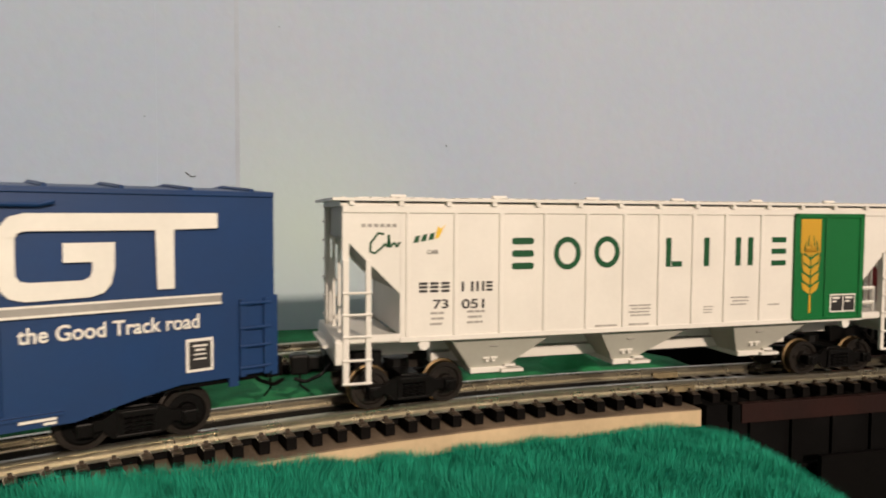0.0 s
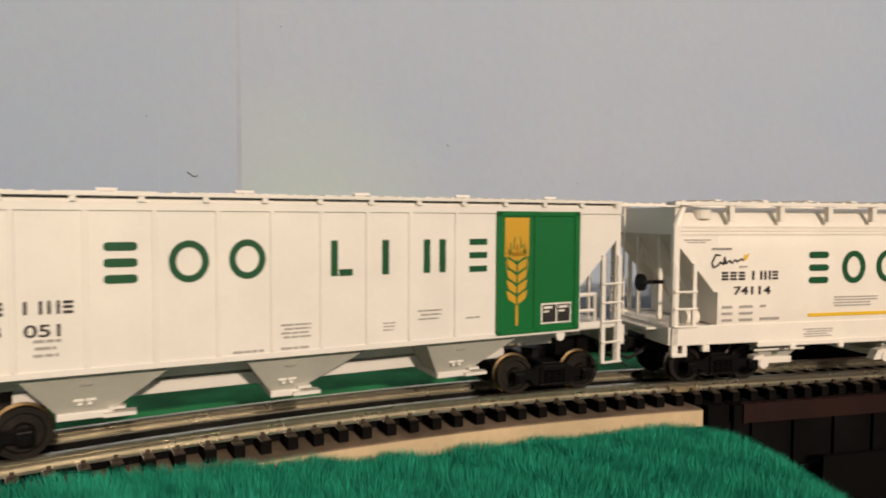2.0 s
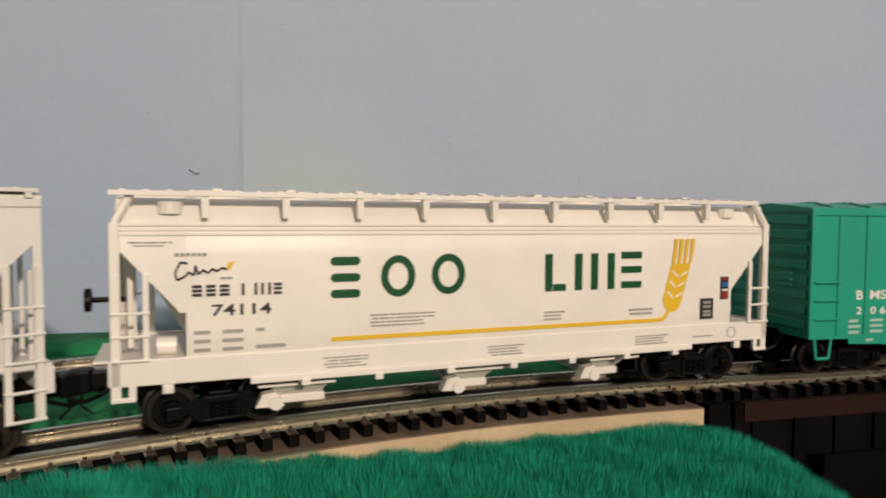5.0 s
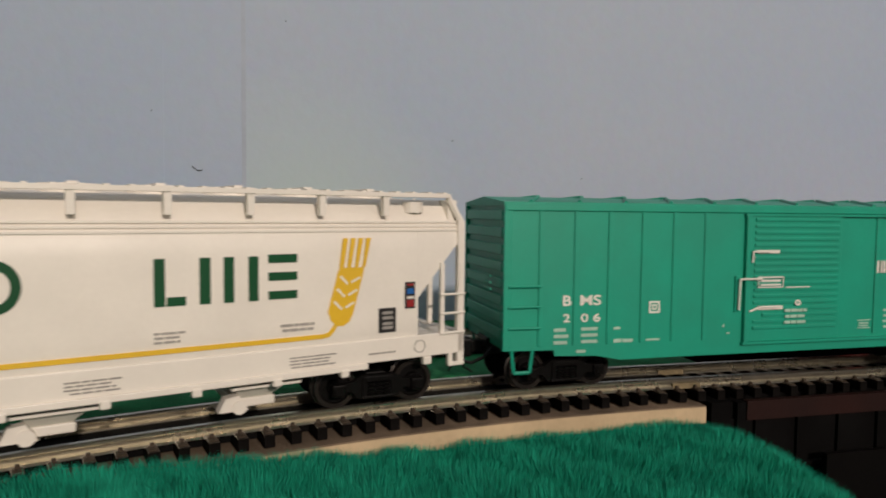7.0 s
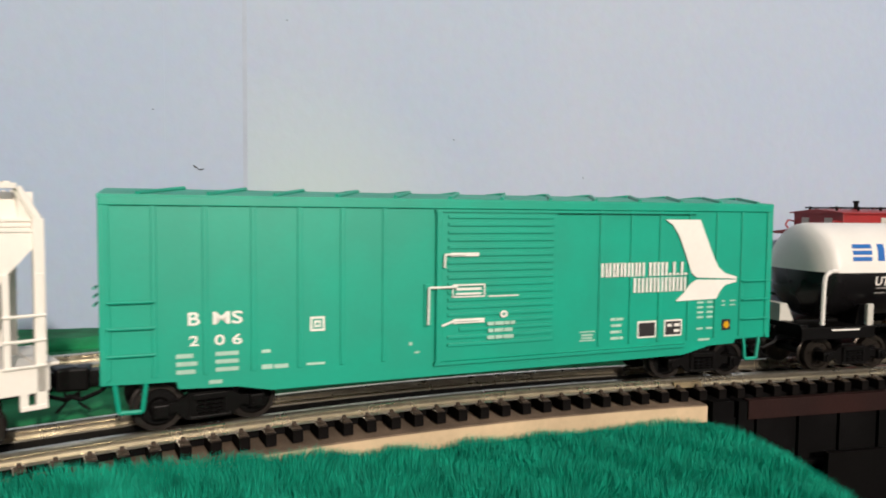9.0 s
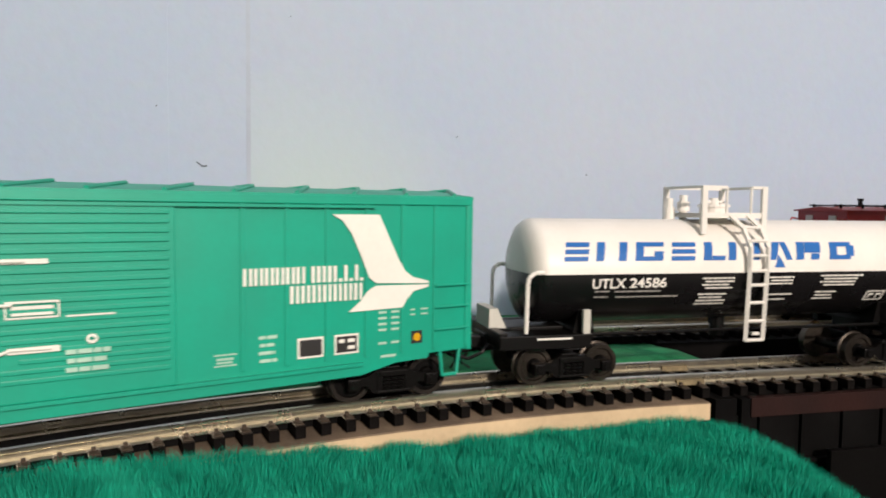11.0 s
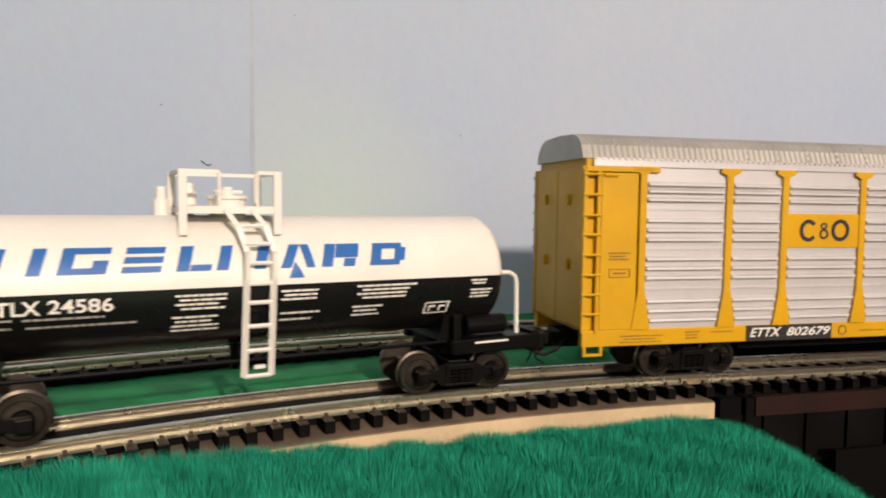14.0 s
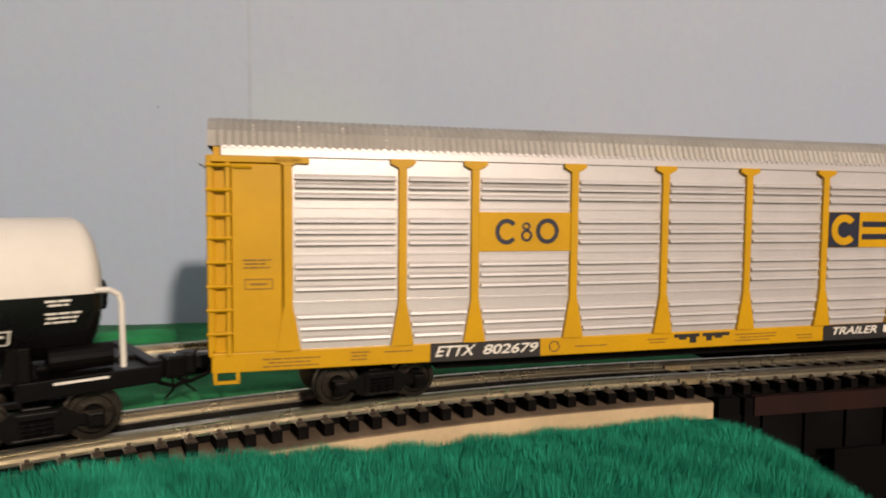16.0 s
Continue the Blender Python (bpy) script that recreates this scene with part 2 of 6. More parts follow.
# a crumpled fold of felt close behind the front line
bm = bmesh.new()
rings = []
for i in range(25):
    f = i / 24
    lift = math.sin(math.pi * f) ** 0.7
    x, y, h = centre(0.0440 + 0.0185 * f, 0.027 + 0.003 * math.sin(3 * f))
    rings.append([bm.verts.new((x - o * math.sin(h), y + o * math.cos(h), FELTZ - 0.001 + 0.0062 * lift * q * (1 + 0.2 * noise.noise((x * 200, o * 200, 0))))) for o, q in ((-0.0085, 0), (-0.007, 0.30), (-0.004, 0.72), (0.0, 1.0), (0.004, 0.85), (0.008, 0.4), (0.010, 0.0))])
for low, high in zip(rings, rings[1:]):
    for i in range(6):
        bm.faces.new((low[i], low[i + 1], high[i + 1], high[i]))
tagged(part("green_bank", bm, FELT, smooth=True), "crumpled fold of green felt beside the line", "ground", kind="structure")
# the floor is black so that the void beside the layout stays dark
bm = bmesh.new()
box(bm, -2.6, 2.6, -2.6, 1.5, -0.72, -0.70)
tagged(part("floor", bm, BLACK), "floor far below the layout, black to keep the void dark", "floor", kind="structure")

# girder bridge: brown deck beam, black plate girder with stiffeners, an abutment
bridge = thing("girder_bridge", "black plate girder bridge with brown deck beam", "bridge", kind="structure")
for sgn in (-1, 1):
    bm = bmesh.new()
    o = sorted((sgn * 0.0172, sgn * 0.0150))
    along(bm, rect(o[0], o[1], RAIL - 0.0122, RAIL - 0.0066), BRIDGE + 0.0105, 1.0, 0.02)
    part("deck_beam", bm, RUST, bridge, "oxide brown deck beam")
    bm = bmesh.new()
    o = sorted((sgn * 0.0160, sgn * 0.0148))
    along(bm, rect(o[0], o[1], RAIL - 0.0260, RAIL - 0.0120), BRIDGE + 0.0030, 1.0, 0.02)
    part("girder", bm, FLATBLACK, bridge)
    bm = bmesh.new()
    o = sorted((sgn * 0.0176, sgn * 0.0140))
    along(bm, rect(o[0], o[1], RAIL - 0.0270, RAIL - 0.0259), BRIDGE + 0.0030, 1.0, 0.02)
    part("flange", bm, FLATBLACK, bridge)
    for k in range(26):
        bm = bmesh.new()
        s = BRIDGE + 0.0135 + k * 0.0146
        o = sorted((sgn * 0.0171, sgn * 0.0158))
        along(bm, rect(o[0], o[1], RAIL - 0.0259, RAIL - 0.0122), s, s + 0.0012, 0.0012)
        part("stiffener", bm, FLATBLACK, bridge)
bm = bmesh.new()
along(bm, rect(-0.0166, 0.0166, RAIL - 0.05, RAIL - 0.0066), BRIDGE - 0.001, BRIDGE + 0.006, 0.004)
along(bm, rect(-0.0172, -0.0130, RAIL - 0.026, RAIL - 0.0068), BRIDGE + 0.0072, BRIDGE + 0.0100, 0.003)
part("abutment", bm, FLATBLACK, bridge)

bm = bmesh.new()
along(bm, rect(-0.0225, -0.0208, GRASS - 0.0645, 0.0279), 0.1098, 1.0, 0.02)
tagged(part("low_black_block", bm, BLACK), "black block along the foot of the bridge girder", "bench", kind="structure")

# painted backdrop: three sheets with fine seams
SEAM = -0.0904
WALL = bpy.data.materials.new("painted_backdrop")
WALL.use_nodes = True
nt = WALL.node_tree
b = nt.nodes["Principled BSDF"]
tc = nt.nodes.new("ShaderNodeTexCoord")
sep = nt.nodes.new("ShaderNodeSeparateXYZ")
nt.links.new(tc.outputs["Object"], sep.inputs[0])
big = nt.nodes.new("ShaderNodeTexNoise")
big.inputs["Scale"].default_value, big.inputs["Detail"].default_value = 5.0, 4
fine = nt.nodes.new("ShaderNodeTexNoise")
fine.inputs["Scale"].default_value, fine.inputs["Detail"].default_value = 220.0, 4
for nn in (big, fine):
    nt.links.new(tc.outputs["Object"], nn.inputs["Vector"])
ramp = nt.nodes.new("ShaderNodeValToRGB")
ramp.color_ramp.elements[0].position, ramp.color_ramp.elements[0].color = 0.30, (0.37, 0.46, 0.60, 1)
ramp.color_ramp.elements[1].position, ramp.color_ramp.elements[1].color = 0.72, (0.45, 0.50, 0.58, 1)
nt.links.new(big.outputs["Fac"], ramp.inputs[0])
mixf = nt.nodes.new("ShaderNodeMix")
mixf.data_type, mixf.blend_type = "RGBA", "MULTIPLY"
mixf.inputs[0].default_value = 0.12
nt.links.new(ramp.outputs[0], mixf.inputs[6])
nt.links.new(fine.outputs["Color"], mixf.inputs[7])
# a pale greenish patch of old paint beside the seam
mp = nt.nodes.new("ShaderNodeMapping")
mp.inputs["Location"].default_value = (0.88, 0, -1.26)
mp.inputs["Scale"].default_value = (14.0, 0.0, 14.0)
nt.links.new(tc.outputs["Object"], mp.inputs[0])
grad = nt.nodes.new("ShaderNodeTexGradient")
grad.gradient_type = "SPHERICAL"
nt.links.new(mp.outputs[0], grad.inputs[0])
mixg = nt.nodes.new("ShaderNodeMix")
mixg.data_type = "RGBA"
mixg.inputs[7].default_value = (0.455, 0.555, 0.525, 1)
mul = nt.nodes.new("ShaderNodeMath")
mul.operation = "MULTIPLY"
mul.inputs[1].default_value = 0.85
nt.links.new(grad.outputs["Fac"], mul.inputs[0])
step = nt.nodes.new("ShaderNodeMath")
step.operation = "GREATER_THAN"
step.inputs[1].default_value = SEAM
nt.links.new(sep.outputs["X"], step.inputs[0])
both = nt.nodes.new("ShaderNodeMath")
both.operation = "MULTIPLY"
nt.links.new(step.outputs[0], both.inputs[0])
nt.links.new(mul.outputs[0], both.inputs[1])
nt.links.new(both.outputs[0], mixg.inputs[0])
nt.links.new(mixf.outputs[2], mixg.inputs[6])
nt.links.new(mixg.outputs[2], b.inputs["Base Color"])
b.inputs["Roughness"].default_value = 0.8
bp = nt.nodes.new("ShaderNodeBump")
bp.inputs["Strength"].default_value, bp.inputs["Distance"].default_value = 0.25, 0.0006
nt.links.new(fine.outputs["Fac"], bp.inputs["Height"])
nt.links.new(bp.outputs["Normal"], b.inputs["Normal"])

SEAMGREY = surface("seam_grey", (0.395, 0.445, 0.53), 0.8, vary=0.06, scale=30, grain=300, bump=0.2)
wall = thing("wall_north", "pale blue grey painted backdrop wall with faint seams", "wall", kind="structure")
for x0, x1, y in ((-2.3, -0.1234, 0.0), (-0.1234, SEAM, 0.0002), (SEAM, 2.5, 0.0)):
    bm = bmesh.new()
    box(bm, x0, x1, y, 0.02, -0.7, 1.79)
    part("sheet", bm, WALL, wall)
bm = bmesh.new()
box(bm, SEAM - 0.0014, SEAM + 0.0004, -0.00007, 0.001, -0.7, 1.79)
part("seam_line", bm, SEAMGREY, wall, "narrow greyer strip along the seam")
wall.matrix_world = pose(0, 0.3175, 0, 0, 0, 13.53)

# the room round about: unseen plain walls and ceiling, their grey set for bounced fill
ROOM = surface("room_paint", (0.36, 0.39, 0.43), 0.85, vary=0.03, scale=3, grain=120, bump=0.1)
for name, a in (("wall_south", (-2.5, 2.5, -2.62, -2.6, -0.7, 1.8)), ("wall_west", (-2.52, -2.5, -2.6, 1.4, -0.7, 1.8)), ("wall_east", (2.5, 2.52, -2.6, 1.4, -0.7, 1.8)), ("wall_far", (-2.5, 2.5, 1.4, 1.42, -0.7, 1.8)), ("ceiling", (-2.52, 2.52, -2.62, 1.42, 1.8, 1.82))):
    bm = bmesh.new()
    box(bm, *a)
    tagged(part(name, bm, ROOM), "plain unseen room surface, dull blue grey to tint the bounced light", "ceiling" if name == "ceiling" else "wall", kind="structure")
# ---- pieces that all cars share ----
PROUD = 0.00016


def mark(bm, x0, x1, z0, z1, y):
    """A printed bar on a side that faces -y."""
    box(bm, x0, x1, y - PROUD, y + 0.0001, z0, z1)


def bars(name, rows, y, material, parent, label=""):
    bm = bmesh.new()
    for x0, x1, z0, z1 in rows:
        mark(bm, x0 / 1000, x1 / 1000, z0 / 1000, z1 / 1000, y)
    ob = part(name, bm, material, parent, label)
    if len(rows) > 3:
        ob["kind"] = "stuff"
    return ob


def small_print(name, x0, x1, ztop, lines, y, material, parent, pitch=1.35, seed=1, height=0.55):
    """Rows of unreadable small print as broken bars, in millimetres."""
    rnd = random.Random(seed)
    rows = []
    for i in range(lines):
        z = ztop - i * pitch
        x = x0 + rnd.uniform(0, 0.12) * (x1 - x0) * (i % 2)
        end = x1 - rnd.uniform(0, 0.2) * (x1 - x0) * (i > 0)
        while x < end - 0.3:
            w = min(rnd.uniform(1.0, 3.0), end - x)
            rows.append((x, x + w, z - height, z))
            x += w + 0.28
    return bars(name, rows, y, material, parent)


def ring(bm, cx, cz, rx, rz, th, y, a0=0.0, a1=360.0, n=28):
    """An oval band, or an arc of it, printed at y."""
    full = a1 - a0 >= 360
    k = n if full else n + 1
    rows = []
    for i in range(k):
        a = radians(a0 + (a1 - a0) * i / n)
        c, s = math.cos(a), math.sin(a)
        rows.append([bm.verts.new((cx + r * c, yy, cz + q * s)) for yy in (y - PROUD, y + 0.0001) for r, q in ((rx, rz), (rx - th, rz - th))])
    for i in range(n):
        p, q = rows[i], rows[(i + 1) % k]
        bm.faces.new((p[0], q[0], q[1], p[1]))
        bm.faces.new((p[0], p[2], q[2], q[0]))
        bm.faces.new((p[1], q[1], q[3], p[3]))


def shape(bm, pts, y):
    prism(bm, [(x / 1000, z / 1000) for x, z in pts], y - PROUD, y + 0.0001)


def lettering(text, x0, x1, z0, z1, y, material, parent, lean=0.0, name="lettering", label=""):
    """Words in the built-in font, fitted into a box on a side that faces -y (millimetres)."""
    cu = bpy.data.curves.new(name, "FONT")
    cu.body, cu.offset = text, 0.018
    ob = bpy.data.objects.new(name, cu)
    scene.collection.objects.link(ob)
    bpy.context.view_layer.update()
    me = bpy.data.meshes.new_from_object(ob)
    bpy.data.objects.remove(ob)
    n = len(me.vertices)
    co = np.empty(n * 3)
    me.vertices.foreach_get("co", co)
    co = co.reshape(n, 3)
    lo, hi = co.min(0), co.max(0)
    u, v = (co[:, 0] - lo[0]) / (hi[0] - lo[0]), (co[:, 1] - lo[1]) / (hi[1] - lo[1])
    out = np.stack([(x0 + u * (x1 - x0) + lean * v) / 1000, np.full(n, y - PROUD), (z0 + v * (z1 - z0)) / 1000], 1)
    me.vertices.foreach_set("co", out.ravel())
    me.materials.clear()
    me.materials.append(material)
    me.update()
    ob = new(name, me)
    ob.parent = parent
    if label:
        ob["label"] = label
    return ob


def lathe(bm, outline, n=20):
    """The outline (y, r) turned about the y axis."""
    rings = [[bm.verts.new((r * math.cos(2 * math.pi * i / n), y, r * math.sin(2 * math.pi * i / n))) for i in range(n)] for y, r in outline]
    for a, b in zip(rings, rings[1:]):
        for i in range(n):
            bm.faces.new((a[i], a[(i + 1) % n], b[(i + 1) % n], b[i]))
    bm.faces.new(rings[0])
    bm.faces.new(rings[-1][::-1])


def wheelset_mesh(bright):
    bm = bmesh.new()
    lathe(bm, [(-0.0122, 0.0008), (-0.0103, 0.0009), (-0.0103, 0.0018), (-0.0094, 0.0022), (-0.0094, 0.0038), (-0.0099, 0.0041), (-0.0099, 0.0052), (-0.0078, 0.0052),
               (-0.0076, 0.0058), (-0.0070, 0.0057), (-0.0069, 0.0015), (0.0069, 0.0015), (0.0070, 0.0057), (0.0076, 0.0058), (0.0078, 0.0052), (0.0099, 0.0052),
               (0.0099, 0.0041), (0.0094, 0.0038), (0.0094, 0.0022), (0.0103, 0.0018), (0.0103, 0.0009), (0.0122, 0.0008)], 24)
    for k in range(3):
        a = 2 * math.pi * k / 3
        for sgn in (-1, 1):
            rod(bm, (0.0031 * math.cos(a), sgn * 0.0093, 0.0031 * math.sin(a)), (0.0031 * math.cos(a), sgn * 0.0097, 0.0031 * math.sin(a)), 0.0005, 6)
    return mesh_of("wheelset", bm, bright, False)


def sideframe_mesh():
    bm = bmesh.new()
    top = [(-11.8, 4.3), (-11.8, 6.2), (-9.8, 6.5), (-6.8, 6.6), (-4.2, 8.2), (4.2, 8.2), (6.8, 6.6), (9.8, 6.5), (11.8, 6.2), (11.8, 4.3), (9.8, 4.0), (6.9, 4.4), (5.0, 2.4), (-5.0, 2.4), (-6.9, 4.4), (-9.8, 4.0)]
    prism(bm, [(x / 1000, z / 1000) for x, z in top], -0.0009, 0.0007)
    for x in (-0.0102, 0.0102):
        box(bm, x - 0.0016, x + 0.0016, -0.0021, 0.0009, 0.0036, 0.0066, 0.0003)
        rod(bm, (x, -0.0026, 0.0051), (x, 0, 0.0051), 0.0011, 10)
    for x in (-0.0019, 0, 0.0019):
        for k in range(4):
            rod(bm, (x, -0.0013, 0.0033 + k * 0.0009), (x, -0.0013, 0.0037 + k * 0.0009), 0.00085, 8)
    box(bm, -0.0036, 0.0036, -0.0017, 0, 0.0066, 0.0080, 0.0002)
    box(bm, -0.0044, 0.0044, -0.0016, 0, 0.0024, 0.0031, 0.0002)
    for x in (-0.0036, 0.0036):
        box(bm, x - 0.0005, x + 0.0005, -0.0015, 0.0002, 0.003, 0.0078)
    return mesh_of("sideframe", bm, BLACK)


WHEELSET, WHEELSET_BRIGHT, WHEELSET_BRASS, SIDEFRAME = wheelset_mesh(WHEELDARK), wheelset_mesh(WHEELMETAL), wheelset_mesh(BRASS), sideframe_mesh()
WHEELSET_BRASS.materials.append(WHEELDARK)
for poly in WHEELSET_BRASS.polygons:
    r = math.hypot(poly.center.x, poly.center.z)
    if not (0.0049 < r < 0.0058 and abs(poly.center.y) < 0.0100):
        poly.material_index = 1
for me in (WHEELSET, WHEELSET_BRIGHT):
    me.materials.append(BLACK)
    for poly in me.polygons:
        if math.hypot(poly.center.x, poly.center.z) < (0.0040 if me is WHEELSET else 0.0024):
            poly.material_index = 1
TRUCKS = []


def truck(parent, x, warm=False, bright=False):
    """A two-axle truck under a car: the bolster, two side frames, two wheelsets."""
    bm = bmesh.new()
    box(bm, -0.0026, 0.0026, -0.0112, 0.0112, 0.0050, 0.0086, 0.0004)
    rod(bm, (0, 0, 0.008), (0, 0, 0.0108), 0.0035, 12)
    box(bm, -0.0125, 0.0125, -0.0010, 0.0010, 0.0062, 0.0072)
    t = part("truck", bm, BLACK, parent)
    t.location = (x, 0, -0.0009)
    for sgn in (-1, 1):
        f = new("sideframe", SIDEFRAME)
        f.parent = t
        f.location = (0, sgn * 0.0118, 0)
        f.rotation_euler = (0, 0, 0 if sgn < 0 else math.pi)
    sets = []
    for dx in (-0.0102, 0.0102):
        w = new("wheelset", WHEELSET_BRASS if warm else WHEELSET_BRIGHT if bright else WHEELSET)
        w.parent = t
        w.location = (dx, 0, 0.0052)
        sets.append(w)
    TRUCKS.append((parent, t, x, sets))
    return t


def coupler(parent, x, way):
    """A knuckle coupler in its draft box at the car's end."""
    bm = bmesh.new()
    box(bm, min(x - way * 0.014, x + way * 0.0008), max(x - way * 0.014, x + way * 0.0008), -0.0046, 0.0046, 0.0076, 0.0124, 0.0003)
    a, b = sorted((x, x + way * 0.0062))
    box(bm, a, b, -0.0018, 0.0018, 0.0080, 0.0112, 0.0002)
    a, b = sorted((x + way * 0.0046, x + way * 0.0094))
    box(bm, a, b, -0.0036, 0.0008, 0.0070, 0.0122, 0.0006)
    a, b = sorted((x + way * 0.0046, x + way * 0.0080))
    box(bm, a, b, 0.0008, 0.0034, 0.0076, 0.0118, 0.0004)
    wire(bm, [(x - way * 0.001, -0.0052, 0.0104), (x + way * 0.0020, -0.0060, 0.0074), (x + way * 0.0058, -0.0058, 0.0058), (x + way * 0.0086, -0.0050, 0.0066)], 0.0005, 6)
    wire(bm, [(x + way * 0.0068, -0.0012, 0.0082), (x + way * 0.0068, -0.0016, 0.0040), (x + way * 0.0045, -0.0030, 0.0026)], 0.0003, 6)
    return part("coupler", bm, BLACK, parent, "black knuckle coupler with trip pin")


def ladder(parent, material, xs, z0, z1, rungs, y, name="ladder", r=0.00035, stile=0.0006):
    bm = bmesh.new()
    d = -1 if y < 0 else 1
    for x in xs:
        box(bm, x - stile, x + stile, y - 0.0005, y + 0.0005, z0, z1, 0.0001)
    for z in rungs:
        rod(bm, (xs[0] - 0.0008, y + d * 0.0006, z), (xs[1] + 0.0008, y + d * 0.0006, z), r, 6)
    return part(name, bm, material, parent)


def stirrup(parent, material, x0, x1, z0, z1, y, inset=0.0008):
    bm = bmesh.new()
    for a, b in (((x0, z1), (x0 + inset, z0)), ((x0 + inset, z0), (x1 - inset, z0)), ((x1 - inset, z0), (x1, z1))):
        rod(bm, (a[0], y, a[1]), (b[0], y, b[1]), 0.0005, 6)
    return part("step", bm, material, parent)
# ---- first hopper car: white, ribbed sides, grey bays ----
def ribbed_hopper():
    t = thing("hopper_car", "white ribbed covered hopper car with grey bays and green panel", "freight car", "cars of the train")
    S = 0.0174
    bm = bmesh.new()
    box(bm, -0.072, 0.072, -0.0171, 0.0171, 0.0185, 0.0500)
    part("body", bm, WHITE, t)
    for sgn in (-1, 1):
        y0, y1 = sorted((sgn * 0.0165, sgn * S))
        bm = bmesh.new()
        box(bm, -0.0722, 0.0722, y0, y1, 0.0178, 0.0503)
        for e in (-1, 1):
            prism(bm, [(e * 0.0862, 0.0503), (e * 0.0720, 0.0503), (e * 0.0720, 0.0286), (e * 0.0846, 0.0412), (e * 0.0846, 0.0070), (e * 0.0862, 0.0070)][::e], y0, y1)
            box(bm, *sorted((e * 0.0720, e * 0.0850)), y0, y1, 0.0172, 0.0190)
        part("side_sheet", bm, WHITE, t)
        for x in (-70.3, -58.1, -46.0, -33.7, -21.6, -10.4, 0.5, 11.3, 22.0, 34.3):
            bm = bmesh.new()
            a, b = sorted((sgn * (S - 0.0001), sgn * (S + 0.00045)))
            box(bm, x / 1000 - 0.0005, x / 1000 + 0.0005, a, b, 0.0180, 0.0486, 0.00015)
            part("rib", bm, WHITE, t)
        bm = bmesh.new()
        a, b = sorted((sgn * (S - 0.0001), sgn * (S + 0.0004)))
        box(bm, -0.0862, 0.0862, a, b, 0.0484, 0.0502, 0.00015)
        box(bm, -0.0722, 0.0722, a, b, 0.0168, 0.0181, 0.00015)
        part("side_chord", bm, WHITE, t)
        for e in (-1, 1):
            lx = sorted((e * 0.0855, e * 0.0800))
            ladder(t, WHITE, lx, 0.0072, 0.0372 if e < 0 else 0.0372, [0.0293, 0.0241, 0.0188, 0.0131, 0.0075], sgn * (S + 0.0002), stile=0.00065)
    # green end panel with a framed edge
    bm = bmesh.new()
    box(bm, 0.0456, 0.0712, -S - 0.0005, -S + 0.0001, 0.0178, 0.0488)
    panel = part("panel", bm, GREEN, t, "dark green panel with gold wheat emblem")
    bm = bmesh.new()
    Yp = -S - 0.0005
    for x0, x1, z0, z1 in ((0.0456, 0.0470, 0.0176, 0.0490), (0.0698, 0.0714, 0.0176, 0.0490), (0.0568, 0.0580, 0.0176, 0.0490), (0.0456, 0.0714, 0.0478, 0.0490), (0.0456, 0.0714, 0.0175, 0.0184)):
        box(bm, x0, x1, Yp - 0.0004, Yp, z0, z1, 0.0001)
    part("panel_frame", bm, GREEN, t)
    bm = bmesh.new()
    mark(bm, 0.0479, 0.0552, 0.0375, 0.0474, Yp)
    part("gold_block", bm, GOLD, panel, "mustard gold block")
    bm = bmesh.new()
    mark(bm, 0.0513, 0.0520, 0.0197, 0.0250, Yp)
    for k in range(5):
        z = 25.2 + k * 2.75
        for e in (-1, 1):
            cx = 51.65
            shape(bm, [(cx + e * 0.25, z), (cx + e * 2.6, z + 1.4), (cx + e * 3.2, z + 3.6), (cx + e * 1.6, z + 2.9), (cx + e * 0.25, z + 1.9)][::e], Yp)
            if k > 1:
                shape(bm, [(cx + e * 3.0, z + 3.0), (cx + e * 3.5, z + 5.6), (cx + e * 3.3, z + 5.6), (cx + e * 2.8, z + 3.1)][::e], Yp)
    shape(bm, [(51.0, 38.6), (51.65, 36.6), (52.3, 38.6), (51.65, 41.2)], Yp)
    loose(part("wheat_grain", bm, GOLD, panel, "gold painted wheat grain"))
    bm = bmesh.new()
    for e in (-1, 1):
        shape(bm, [(51.65 + e * 1.0, 39.4), (51.65 + e * 1.4, 39.4), (51.65 + e * 0.9, 42.6), (51.65 + e * 0.7, 42.6)][::e], Yp - 0.0001)
        shape(bm, [(51.65 + e * 2.2, 38.0), (51.65 + e * 2.6, 38.0), (51.65 + e * 2.0, 41.0), (51.65 + e * 1.8, 41.0)][::e], Yp - 0.0001)
    part("wheat_awns", bm, GREEN, panel)
    bm = bmesh.new()
    mark(bm, 0.0592, 0.0688, 0.0196, 0.0250, Yp)
    plate = part("data_plate", bm, PRINT, panel, "black data plate in a white frame")
    bm = bmesh.new()
    for x0, x1 in ((59.6, 63.8), (64.3, 68.4)):
        mark(bm, x0 / 1000, x1 / 1000, 0.0200, 0.0246, Yp - 0.0001)
    part("plate_field", bm, INK, plate)
    bars("plate_print", [(60, 62.6, 23.6, 24.2), (64.8, 67.5, 23.6, 24.2), (60, 61.5, 22.6, 23.1), (64.8, 66.6, 22.6, 23.1)], Yp - 0.0002, PRINT, plate)
    # big green marks: plain bars and bands, one group for each letter's place
    Y = -S
    bm = bmesh.new()
    for z in (34.2, 37.4, 40.6):
        shape(bm, [(-42.9, z + 0.35), (-42.3, z), (-37.5, z), (-36.9, z + 0.35), (-36.9, z + 1.35), (-37.5, z + 1.7), (-42.3, z + 1.7), (-42.9, z + 1.35)], Y)
    ring(bm, -0.0273, 0.0382, 0.0039, 0.0043, 0.0014, Y)
